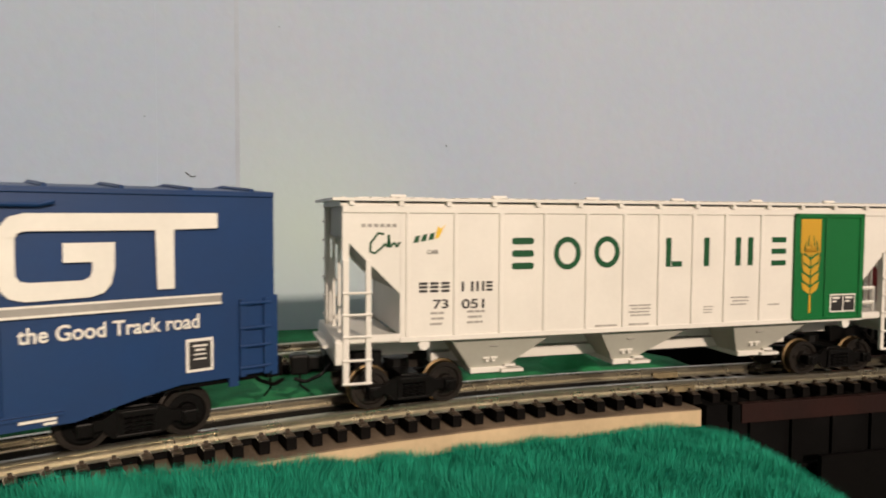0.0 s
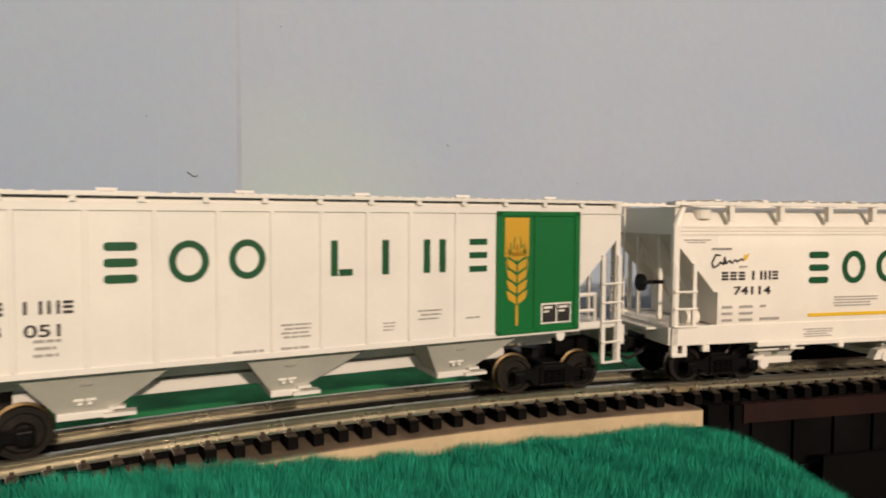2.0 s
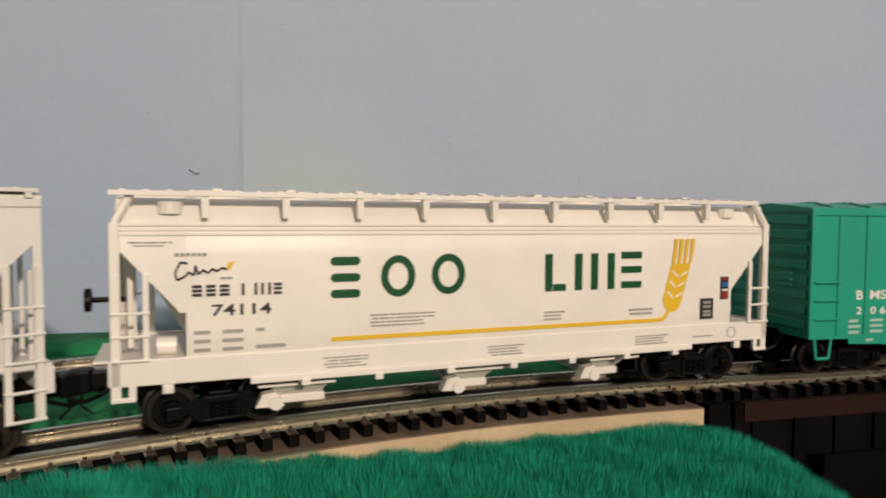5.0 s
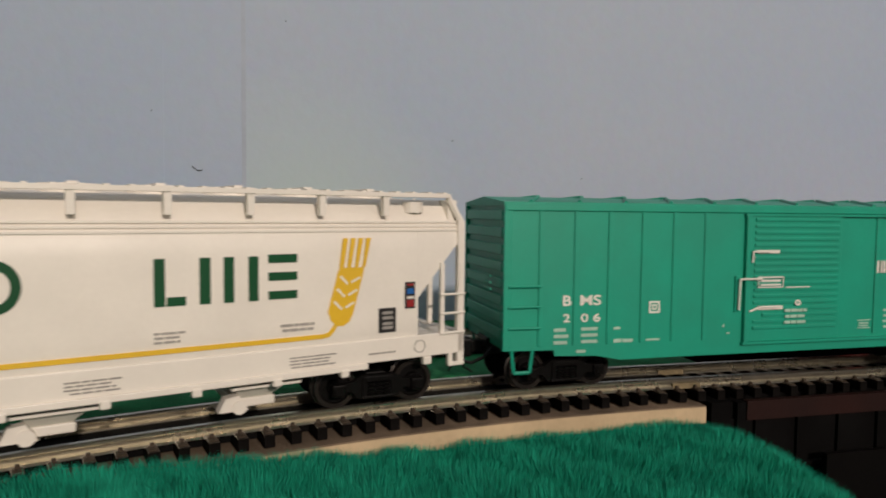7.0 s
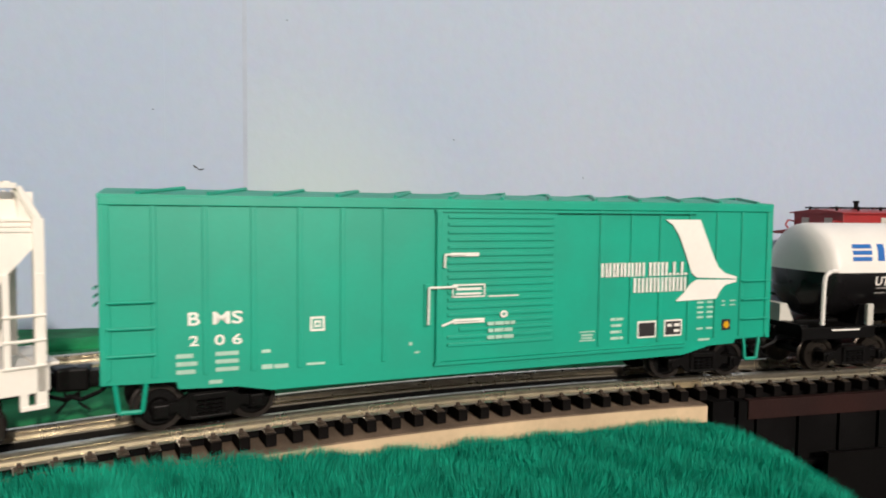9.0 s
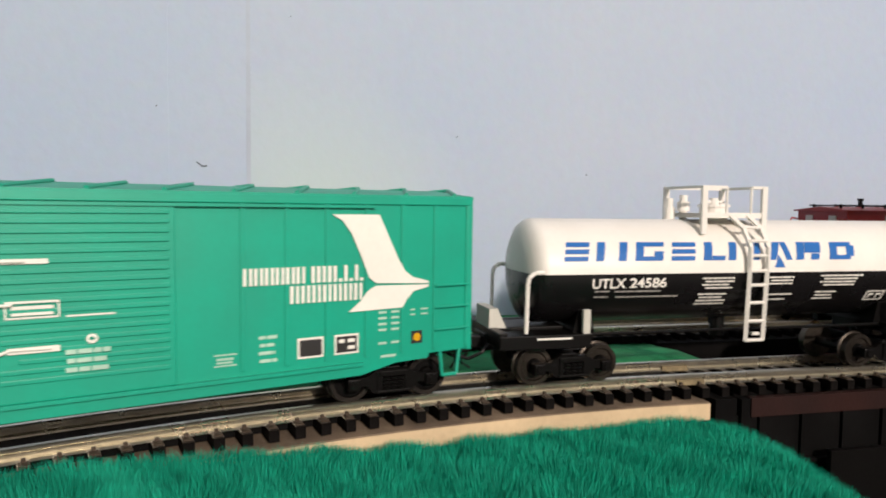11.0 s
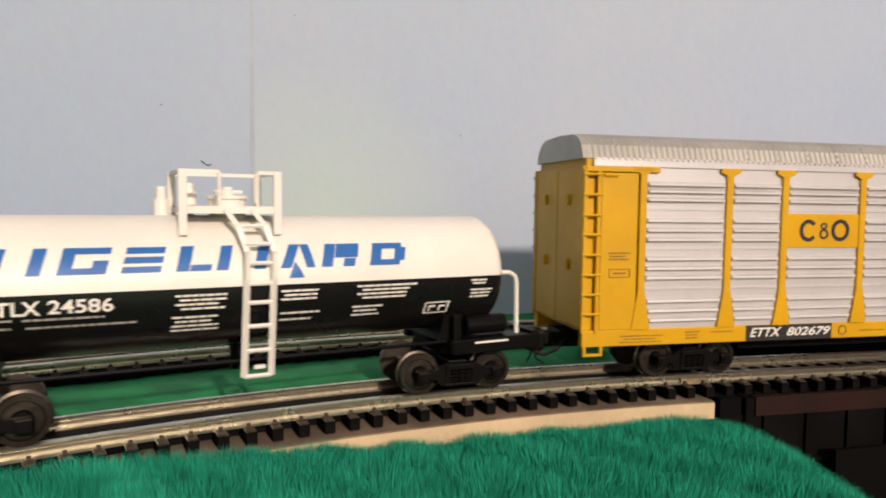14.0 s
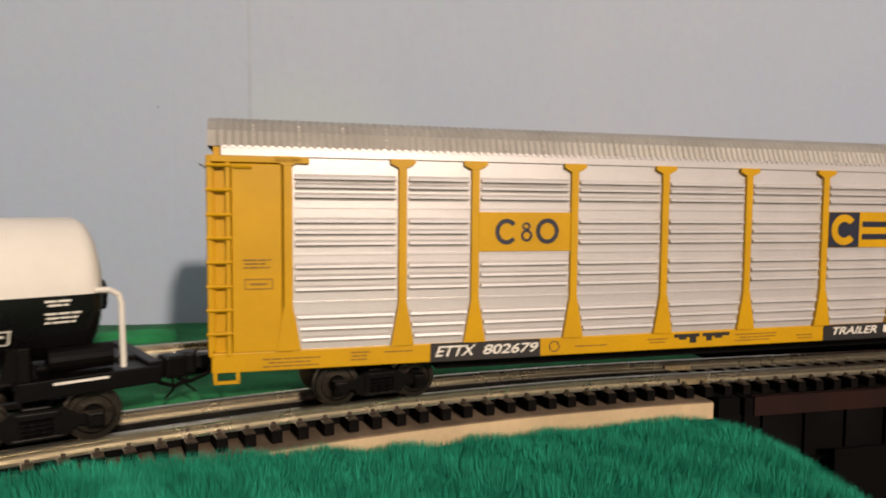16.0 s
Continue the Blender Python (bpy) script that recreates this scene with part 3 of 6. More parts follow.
    ring(bm, -0.01565, 0.0384, 0.0038, 0.0042, 0.0014, Y)
    for x0, x1 in ((2.6, 4.2), (14.9, 16.6), (25.5, 27.2), (29.7, 31.4)):
        mark(bm, x0 / 1000, x1 / 1000, 0.0341, 0.0421, Y)
    mark(bm, 0.0045, 0.0077, 0.0341, 0.0356, Y)
    for z in (33.9, 37.3, 40.6):
        mark(bm, 0.0380, 0.0430, z / 1000, z / 1000 + 0.0015, Y)
    loose(part("side_mark", bm, LEAFGREEN, t, "large dark green painted mark"))
    bars("name_mark", [(-67.4 + i * 2.85, -67.4 + i * 2.85 + 2.1, z, z + 0.62) for i in range(3) for z in (28.9, 29.9, 30.8)] +
         [(-56.4, -55.8, 28.9, 31.4), (-53.9, -53.3, 28.9, 31.4), (-52.5, -51.9, 28.9, 31.4), (-51.0, -50.4, 28.9, 31.4)] +
         [(-49.9, -48.2, z, z + 0.55) for z in (28.9, 29.9, 30.8)], Y, INK, t)
    lettering("73", -63.8, -59.9, 24.8, 27.1, Y, INK, t, name="number")
    lettering("051", -56.4, -50.4, 24.6, 27.0, Y, INK, t, name="number")
    lettering("CAR", -65.4, -62.5, 38.4, 39.4, Y, INK, t)
    bars("heading_mark", [(-81.6 + i * 1.5, -80.6 + i * 1.5, 45.0, 45.8) for i in range(6)], Y, PALEINK, t)
    bm = bmesh.new()
    curl = [(-76.2, 43.3), (-77.6, 43.6), (-79.4, 41.2), (-79.6, 39.2), (-78.4, 38.7), (-76.9, 39.9), (-76.0, 41.0), (-75.2, 40.2), (-75.0, 43.2), (-74.7, 40.1), (-73.6, 41.3), (-73.0, 40.2), (-72.2, 41.4)]
    wire(bm, [(x / 1000, Y - 0.00005, z / 1000) for x, z in curl], 0.00028, 6)
    part("script_mark", bm, LEAFGREEN, t, "green hand-drawn flourish")
    bm = bmesh.new()
    for i in range(3):
        shape(bm, [(-68.9 + i * 1.9, 41.1 + i * .35), (-67.6 + i * 1.9, 41.3 + i * .35), (-67.2 + i * 1.9, 43.0 + i * .35), (-68.4 + i * 1.9, 42.7 + i * .35)], Y)
    part("script_mark", bm, LEAFGREEN, t)
    bm = bmesh.new()
    shape(bm, [(-63.4, 42.0), (-62.4, 42.4), (-60.8, 45.6), (-61.8, 44.6), (-62.7, 45.2)], Y)
    part("script_mark", bm, STRIPE, t, "yellow brush stroke")
    small_print("small_print", -64.5, -61.0, 24.0, 3, Y, PALEINK, t, 1.35, 3)
    small_print("small_print", -54.9, -50.3, 24.1, 3, Y, PALEINK, t, 1.35, 4)
    small_print("small_print", -8.6, -2.0, 24.0, 4, Y, PALEINK, t, 0.9, 5, 0.4)
    small_print("small_print", -18.8, -12.4, 18.9, 1, Y, PALEINK, t, 0.9, 6, 0.5)
    small_print("small_print", -8.6, -2.0, 18.9, 1, Y, PALEINK, t, 0.9, 7, 0.5)
    small_print("small_print", 15.2, 18.2, 22.8, 3, Y, PALEINK, t, 0.8, 8, 0.3)
    small_print("small_print", 24.2, 30.4, 25.2, 3, Y, PALEINK, t, 1.0, 9, 0.35)
    small_print("small_print", 37.2, 41.2, 22.8, 1, Y, PALEINK, t, 1.0, 10, 0.4)
    # roof
    bm = bmesh.new()
    box(bm, -0.0865, 0.0865, -0.0170, 0.0170, 0.0500, 0.0508)
    prism_roof = [(-0.0170, 0.0508), (0.0170, 0.0508), (0.0120, 0.0516), (-0.0120, 0.0516)]
    sweep(bm, prism_roof, (-0.0865, 0.0865))
    part("roof", bm, WHITE, t)
    bm = bmesh.new()
    for sgn in (-1, 1):
        y = sgn * 0.0160
        box(bm, -0.0886, 0.0856, *sorted((sgn * 0.0142, sgn * 0.0186)), 0.0513, 0.0520)
        for x in np.linspace(-0.084, 0.084, 15):
            box(bm, x - 0.0006, x + 0.0006, *sorted((sgn * 0.0140, sgn * 0.0184)), 0.0502, 0.0514)
        for x in np.arange(-0.086, 0.0851, 0.0035):
            box(bm, x - 0.0004, x + 0.0004, *sorted((sgn * 0.0144, sgn * 0.0182)), 0.0520, 0.0522)
    for x in (-0.0868, 0.0838):
        box(bm, x - 0.0018, x + 0.0018, -0.0150, 0.0150, 0.0513, 0.0520)
    part("running_board", bm, WHITE, t)
    for x in np.arange(-0.070, 0.071, 0.028):
        bm = bmesh.new()
        box(bm, x - 0.010, x + 0.010, -0.0055, 0.0055, 0.0514, 0.0526, 0.0004)
        rod(bm, (x - 0.002, -0.006, 0.0527), (x + 0.002, -0.006, 0.0527), 0.0006, 6)
        part("hatch", bm, WHITE, t)
    # ends
    for e in (-1, 1):
        bm = bmesh.new()
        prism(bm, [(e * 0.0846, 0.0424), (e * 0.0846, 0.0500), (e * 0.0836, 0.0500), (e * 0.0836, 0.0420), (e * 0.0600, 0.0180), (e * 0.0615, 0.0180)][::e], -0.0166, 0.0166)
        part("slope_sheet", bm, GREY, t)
        bm = bmesh.new()
        box(bm, *sorted((e * 0.0720, e * 0.0878)), -0.0166, 0.0166, 0.0168, 0.0180)
        box(bm, *sorted((e * 0.0858, e * 0.0880)), -0.0176, 0.0176, 0.0120, 0.0175, 0.0003)
        box(bm, *sorted((e * 0.0868, e * 0.0900)), -0.0100, 0.0120, 0.0148, 0.0155)
        box(bm, *sorted((e * 0.0650, e * 0.0800)), -0.0022, 0.0022, 0.0108, 0.0170)
        part("end_platform", bm, WHITE, t)
        for y in (-0.0120, -0.0050, 0.0050, 0.0120):
            bm = bmesh.new()
            box(bm, *sorted((e * 0.0848, e * 0.0856)), y - 0.0006, y + 0.0006, 0.0175, 0.0360 if abs(y) > 0.01 else 0.0420, 0.0001)
            part("end_post", bm, WHITE, t)
        bm = bmesh.new()
        for z in np.arange(0.020, 0.049, 0.0052):
            rod(bm, (e * 0.0866, 0.0095, z), (e * 0.0866, 0.0165, z), 0.0003, 6)
        rod(bm, (e * 0.0866, 0.0095, 0.0175), (e * 0.0866, 0.0095, 0.0490), 0.0004, 6)
        part("end_ladder", bm, WHITE, t)
        bm = bmesh.new()
        rod(bm, (e * 0.066, -S - 0.0001, 0.0160), (e * 0.066, -S + 0.0012, 0.0160), 0.0014, 14)
        part("jacking_pad", bm, WHITE, t)
        for y in (-0.0150, 0.0150) if e > 0 else ():
            bm = bmesh.new()
            wire(bm, [(e * 0.0735, y, 0.0178), (e * 0.0735, y, 0.0262), (e * 0.0795, y, 0.0262), (e * 0.0795, y, 0.0178)], 0.0006, 6)
            wire(bm, [(e * 0.0735, y, 0.0218), (e * 0.0795, y, 0.0218)], 0.0005, 6)
            part("brace_frame", bm, WHITE, t)
        coupler(t, e * 0.0880, e)
        truck(t, e * 0.0692, True)
    bm = bmesh.new()
    box(bm, -0.060, 0.058, -0.0020, 0.0020, 0.0079, 0.0108, 0.0002)
    part("centre_sill", bm, WHITE, t, "cream centre sill showing between the bays")
    # bays: tapered grey outlets with pale gates
    for xa, xb, xc, xd in ((-59.5, -51.8, -41.5, -28.6), (-17.0, -9.5, -2.6, 14.8), (26.5, 32.5, 42.0, 57.0)):
        bm = bmesh.new()
        top, bot = 0.0180, 0.0078
        v = [bm.verts.new(p) for p in ((xa / 1000, -0.0160, top), (xd / 1000, -0.0160, top), (xd / 1000, 0.0160, top), (xa / 1000, 0.0160, top),
                                       (xb / 1000, -0.0105, bot), (xc / 1000, -0.0105, bot), (xc / 1000, 0.0105, bot), (xb / 1000, 0.0105, bot))]
        for f in ((0, 1, 5, 4), (1, 2, 6, 5), (2, 3, 7, 6), (3, 0, 4, 7), (4, 5, 6, 7), (3, 2, 1, 0)):
            bm.faces.new([v[i] for i in f])
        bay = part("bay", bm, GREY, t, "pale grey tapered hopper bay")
        bm = bmesh.new()
        box(bm, xb / 1000, xc / 1000, -0.0112, 0.0112, 0.0064, 0.0079, 0.0002)
        box(bm, xc / 1000 - 0.002, xc / 1000 + 0.0042, -0.0125, -0.0095, 0.0066, 0.0074)
        box(bm, xc / 1000 - 0.001, xc / 1000 + 0.0022, -0.0120, -0.0100, 0.0080, 0.0086)
        part("gate", bm, WHITE, bay, "white sliding outlet gate")
        m = (xb + xc) / 2
        bars("stencil", [(m - 2.0, m - 0.2, 10.4, 10.9), (m + 0.2, m + 2.0, 10.4, 10.9), (m - 1.3, m - 0.5, 9.6, 10.2), (m + 0.5, m + 1.3, 9.6, 10.2)], -0.0122, PRINT, bay)
        bars("stencil", [(m - 0.8, m + 1.4, 14.0, 14.3)], -0.01425, PALEINK, bay)
    bm = bmesh.new()
    box(bm, -0.085, 0.085, -0.0020, 0.0020, 0.0115, 0.0175)
    for x in (-0.0235, 0.0195):
        prism(bm, [(x - 0.010, 0.0110), (x + 0.010, 0.0110), (x + 0.006, 0.0160), (x - 0.006, 0.0160)], 0.004, 0.008)
    part("centre_sill", bm, WHITE, t)
    return t


# ---- second hopper car: cream, smooth bulging sides, open end frames ----
def smooth_hopper():
    t = thing("hopper_car", "cream smooth-sided covered hopper car with yellow stripe", "freight car", "cars of the train")
    prof = [(-17.5, 16.6), (-17.58, 16.8), (-17.6, 22), (-17.6, 30), (-17.45, 38), (-17.1, 42.4), (-15.4, 45.6), (-13.2, 48.6), (-11.0, 50.2), (0, 50.9)]
    outline = [(y / 1000, z / 1000) for y, z in prof] + [(-y / 1000, z / 1000) for y, z in prof[-2::-1]]
    bm = bmesh.new()
    sweep(bm, outline, (-0.0730, 0.0, 0.0740), caps=False)
    part("body", bm, CREAM, t, smooth=True)
    for x in (-0.0729, 0.0739):
        bm = bmesh.new()
        bm.faces.new([bm.verts.new((x, y * 0.99, z)) for y, z in outline])
        part("bulkhead", bm, CREAM, t)
    for sgn in (-1, 1):
        side = lambda a, b: sorted((sgn * a, sgn * b))
        bm = bmesh.new()
        for z in (42.6, 43.6, 44.6):
            box(bm, -0.0870, 0.0872, *side(0.0170 - (z - 42.6) * 0.00045, 0.01745 - (z - 42.6) * 0.00045), z / 1000 - 0.0001, z / 1000 + 0.0004)
        part("seam_ridge", bm, CREAM, t)
        # end wings of the side sheet above the slanting openings
        for e in (-1, 1):
            bm = bmesh.new()
            rows = []
            start = 73.02 if e < 0 else 74.02
            for z in (26.2, 27.2, 30.4, 33.5, 36.6, 39.7, 42.4, 44.8, 45.6, 48.6, 50.2):
                reach = float(np.interp(z, [26.2, 27.2, 33.5, 39.7, 44.8, 50.2], [74.3, 75.0, 80.5, 86.0, 86.0, 83.6]))
                y = float(np.interp(z, [q for _, q in prof], [-w for w, _ in prof]))
                rows.append([bm.verts.new((e * x / 1000, sgn * w / 1000, z / 1000)) for x, w in ((start, y), (reach, y), (reach, y - 0.6), (start, y - 0.6))])
            for low, high in zip(rows, rows[1:]):
                for i in range(4):
                    bm.faces.new((low[i], low[(i + 1) % 4], high[(i + 1) % 4], high[i]))
            bm.faces.new(rows[0])
            bm.faces.new(rows[-1][::-1])
            part("side_wing", bm, CREAM, t)
            bm = bmesh.new()
            box(bm, *sorted((e * 0.0856, e * 0.0876)), *side(0.0164, 0.0180), 0.0082, 0.0452, 0.0002)
            wire(bm, [(e * 0.0866, sgn * 0.0172, 0.0450), (e * 0.0835, sgn * 0.0160, 0.0510)], 0.0009, 6)
            part("corner_post", bm, CREAM, t)
            ladder(t, CREAM, sorted((e * 0.0866, e * 0.0808)), 0.0165, 0.0345, [0.0265, 0.0217, 0.0167], sgn * 0.0178, stile=0.0006)
            bm = bmesh.new()
            box(bm, *sorted((e * 0.0828, e * 0.0842)), *side(0.0170, 0.0180), 0.0082, 0.0115)
            box(bm, *sorted((e * 0.0828, e * 0.0876)), *side(0.0170, 0.0182), 0.0080, 0.0090, 0.0002)
            part("step", bm, CREAM, t)
            bm = bmesh.new()
            box(bm, *sorted((e * 0.0755, e * 0.0778)), *side(0.0165, 0.0182), 0.0092, 0.0112, 0.0003)
            part("jacking_pad", bm, CREAM, t)
        bm = bmesh.new()
        box(bm, -0.0876, 0.0876, *side(0.0166, 0.0180), 0.0112, 0.0168, 0.0003)
        box(bm, -0.0600, 0.0600, *side(0.0168, 0.0186), 0.0100, 0.0114, 0.0002)
        part("side_sill", bm, CREAM, t)
        for x in (-48, -31, -13, 4, 21, 38, 54):
            bm = bmesh.new()
            box(bm, x / 1000 - 0.0010, x / 1000 + 0.0010, *side(0.0170, 0.0190), 0.0088, 0.0106, 0.0003)
            part("rail_bracket", bm, CREAM, t)
        bm = bmesh.new()
        box(bm, -0.0875, 0.0830, *side(0.0135, 0.0182), 0.0508, 0.0518)
        for x in np.arange(-0.085, 0.0815, 0.0045):
            box(bm, x - 0.0005, x + 0.0005, *side(0.0140, 0.0180), 0.0518, 0.0521)
        part("running_board", bm, CREAM, t)
        for x in (-69.0, -52.1, -35.3, -19.3, -1.2, 15.9, 32.6, 48.9, 65.0):
            bm = bmesh.new()
            prism(bm, [(x / 1000 - 0.0007, 0.0462), (x / 1000 + 0.0007, 0.0462), (x / 1000 + 0.0008, 0.0509), (x / 1000 - 0.0008, 0.0509)], *side(0.0160, 0.0178))
            part("roof_bracket", bm, CREAM, t)
    for x in np.arange(-0.066, 0.067, 0.0165):
        bm = bmesh.new()
        rod(bm, (x, 0, 0.0505), (x, 0, 0.0524), 0.0062, 16)
        rod(bm, (x - 0.001, -0.0067, 0.0522), (x + 0.001, -0.0067, 0.0522), 0.0007, 6)
        box(bm, x - 0.0008, x + 0.0008, -0.0072, 0.0072, 0.0523, 0.0528)
        part("hatch", bm, CREAM, t)
    for x in (-0.076, 0.0745):
        bm = bmesh.new()
        rod(bm, (x, -0.0135, 0.0470), (x, -0.0135, 0.0496), 0.0026, 14)
        part("vent", bm, CREAM, t)
    for e in (-1, 1):
        bm = bmesh.new()
        prism(bm, [(e * 0.0862, 0.0430), (e * 0.0850, 0.0430), (e * 0.0600, 0.0165), (e * 0.0620, 0.0165)][::-e], -0.0160, 0.0160)
        box(bm, *sorted((e * 0.0836, e * 0.0862)), -0.0160, 0.0160, 0.0425, 0.0502)
        part("slope_sheet", bm, CREAM, t)
        for y in (-0.006, 0.006):
            bm = bmesh.new()
            prism(bm, [(e * 0.0850, 0.0170), (e * 0.0850, 0.0420), (e * 0.0838, 0.0420), (e * 0.0838, 0.0170)][::e], y - 0.0005, y + 0.0005)
            prism(bm, [(e * 0.0700, 0.0170), (e * 0.0712, 0.0170), (e * 0.0850, 0.0400), (e * 0.0838, 0.0400)][::e], y - 0.0005, y + 0.0005)
            part("end_brace", bm, CREAM, t)
        bm = bmesh.new()
        box(bm, *sorted((e * 0.0700, e * 0.0878)), -0.0166, 0.0166, 0.0150, 0.0162)
        box(bm, *sorted((e * 0.0862, e * 0.0882)), -0.0172, 0.0172, 0.0112, 0.0165, 0.0003)
        box(bm, *sorted((e * 0.0875, e * 0.0915)), -0.0110, 0.0110, 0.0150, 0.0156)
        part("end_platform", bm, CREAM, t)
        bm = bmesh.new()
        for z in np.arange(0.018, 0.050, 0.005):
            rod(bm, (e * 0.0884, 0.0090, z), (e * 0.0884, 0.0168, z), 0.0003, 6)
        for y in (0.0090, 0.0168):
            rod(bm, (e * 0.0880, y, 0.0160), (e * 0.0880, y, 0.0510), 0.0004, 6)
        part("end_ladder", bm, CREAM, t)
        coupler(t, e * 0.0882, e)
        truck(t, e * 0.0675)
    bm = bmesh.new()
    rod(bm, (-0.0930, -0.0090, 0.0285), (-0.0918, -0.0090, 0.0285), 0.0025, 16)
    rod(bm, (-0.0922, -0.0090, 0.0285), (-0.0850, -0.0090, 0.0285), 0.0006, 8)
    part("brake_wheel", bm, BLACK, t, "black hand brake wheel")
    bm = bmesh.new()
    rod(bm, (-0.0790, -0.0105, 0.0182), (-0.0750, -0.0105, 0.0182), 0.0020, 12)
    part("air_tank", bm, CREAM, t)
    # outlets
    for xa, xb, xc, xd in ((-58, -53.5, -43.5, -38.5), (-11.8, -8.5, -1.5, 7.0), (29.1, 31.5, 38.5, 46.8)):
        bm = bmesh.new()
        v = [bm.verts.new(p) for p in ((xa / 1000, -0.0150, 0.0120), (xd / 1000, -0.0150, 0.0120), (xd / 1000, 0.0150, 0.0120), (xa / 1000, 0.0150, 0.0120),
                                       (xb / 1000, -0.0115, 0.0052), (xc / 1000, -0.0115, 0.0052), (xc / 1000, 0.0115, 0.0052), (xb / 1000, 0.0115, 0.0052))]
        for f in ((0, 1, 5, 4), (1, 2, 6, 5), (2, 3, 7, 6), (3, 0, 4, 7), (4, 5, 6, 7), (3, 2, 1, 0)):
            bm.faces.new([v[i] for i in f])
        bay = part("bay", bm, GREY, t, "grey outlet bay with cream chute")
        bm = bmesh.new()
        box(bm, xb / 1000 - 0.001, xc / 1000 + 0.001, -0.0122, 0.0122, 0.0034, 0.0054, 0.0003)
        box(bm, xa / 1000, xd / 1000 - 0.002, -0.0148, -0.0125, 0.0080, 0.0086)
        part("gate", bm, CREAM, bay)
        bm = bmesh.new()
        rod(bm, (xb / 1000 - 0.0005, -0.0142, 0.0040), (xb / 1000 - 0.0005, -0.0110, 0.0040), 0.0016, 12)
        prism(bm, [(xb / 1000 - 0.005, 0.0032), (xb / 1000 + 0.0015, 0.0032), (xb / 1000 - 0.0005, 0.0066), (xb / 1000 - 0.0035, 0.0062)], -0.0138, -0.0110)
        part("chute", bm, CREAM, bay)
    bm = bmesh.new()
    box(bm, -0.083, 0.083, -0.0020, 0.0020, 0.0100, 0.0160)
    part("centre_sill", bm, BLACK, t)
    # marks
    Y = -0.01768
    bm = bmesh.new()
    for z in (28.1, 31.8, 35.6):
        shape(bm, [(-42.2, z + 0.5), (-41.5, z), (-36.1, z), (-35.4, z + 0.5), (-35.4, z + 1.4), (-36.1, z + 1.9), (-41.5, z + 1.9), (-42.2, z + 1.4)], Y)
    ring(bm, -0.0262, 0.0328, 0.0042, 0.0049, 0.0017, Y)
    ring(bm, -0.0135, 0.0330, 0.0043, 0.0049, 0.0017, Y)
    for x0, x1 in ((13.1, 15.2), (21.9, 24.1), (26.8, 28.9), (32.0, 34.1)):
        mark(bm, x0 / 1000, x1 / 1000, 0.0278, 0.0374, Y)
    mark(bm, 0.0155, 0.0192, 0.0278, 0.0296, Y)
    for z in (27.6, 31.7, 35.6):
        mark(bm, 0.0363, 0.0428, z / 1000 + 0.0003, z / 1000 + 0.0021, Y)
    loose(part("side_mark", bm, LEAFGREEN, t, "large dark green painted mark"))
    bm = bmesh.new()
    mark(bm, -0.0421, 0.0490, 0.0182, 0.0192, Y)
    shape(bm, [(48.8, 18.2), (50.5, 18.5), (51.7, 19.6), (52.4, 21.0), (51.5, 21.2), (50.8, 20.1), (50.0, 19.4), (48.8, 19.2)], Y)
    shape(bm, [(50.1, 24.2), (50.8, 22.2), (52.2, 20.8), (53.8, 20.7), (55.4, 21.6), (56.4, 23.6), (58.9, 32.6), (59.2, 34.2), (56.0, 34.2), (53.0, 34.2), (52.5, 33.0)], Y)
    for k in range(4):
        x = 53.1 + k * 1.95
        shape(bm, [(x - 0.20, 34.24), (x + 0.95 - k * .14, 34.24), (x + 1.95, 41.0), (x + 0.75, 41.0)], Y)
    part("wheat_stripe", bm, STRIPE, t, "yellow painted stripe rising into a wheat ear")
    bm = bmesh.new()
    for k in range(3):
        z = 24.4 + k * 2.9
        x = 51.4 + k * 0.75
        shape(bm, [(x, z + 1.9), (x + 1.9, z), (x + 2.2, z + 0.4), (x + 0.4, z + 2.3)], Y - 0.0001)
        shape(bm, [(x + 3.0, z + 0.3), (x + 5.2, z + 1.4), (x + 5.1, z + 1.9), (x + 2.9, z + 0.8)], Y - 0.0001)
    part("wheat_gaps", bm, CREAM, t)
    bars("name_mark", [(-71.8 + i * 2.8, -71.8 + i * 2.8 + 2.0, z, z + 0.62) for i in range(3) for z in (29.5, 30.4, 31.3)] +
         [(-61.7, -61.1, 29.5, 32.1), (-59.0, -58.4, 29.5, 32.1), (-57.6, -57.0, 29.5, 32.1), (-56.1, -55.5, 29.5, 32.1)] +
         [(-54.9, -53.1, z, z + 0.6) for z in (29.5, 30.5, 31.4)], Y, INK, t)
    lettering("74114", -67.9, -55.4, 25.2, 27.7, Y, INK, t, name="number")
    bm = bmesh.new()
    curl = [(-72.6, 36.6), (-74.0, 36.9), (-75.1, 34.6), (-74.7, 33.1), (-73.2, 33.8), (-72.4, 34.8), (-71.4, 34.0), (-71.0, 36.2), (-70.6, 34.2), (-69.4, 35.2), (-68.6, 34.4), (-67.6, 35.4), (-66.8, 34.8), (-65.6, 35.6), (-64.8, 35.2)]
    wire(bm, [(x / 1000, Y - 0.00005, z / 1000) for x, z in curl], 0.00024, 6)
    part("script_mark", bm, INK, t, "dark hand-drawn flourish")
    bm = bmesh.new()
    shape(bm, [(-64.8, 35.0), (-63.9, 35.3), (-63.0, 37.2), (-63.9, 36.6), (-64.4, 36.9)], Y)
    part("script_mark", bm, STRIPE, t, "yellow brush stroke")
    bars("heading_mark", [(-75.1 + i * 1.1, -74.3 + i * 1.1, 38.2, 38.8) for i in range(6)] + [(-66.0, -63.6, 33.1, 33.6)], Y, PALEINK, t)
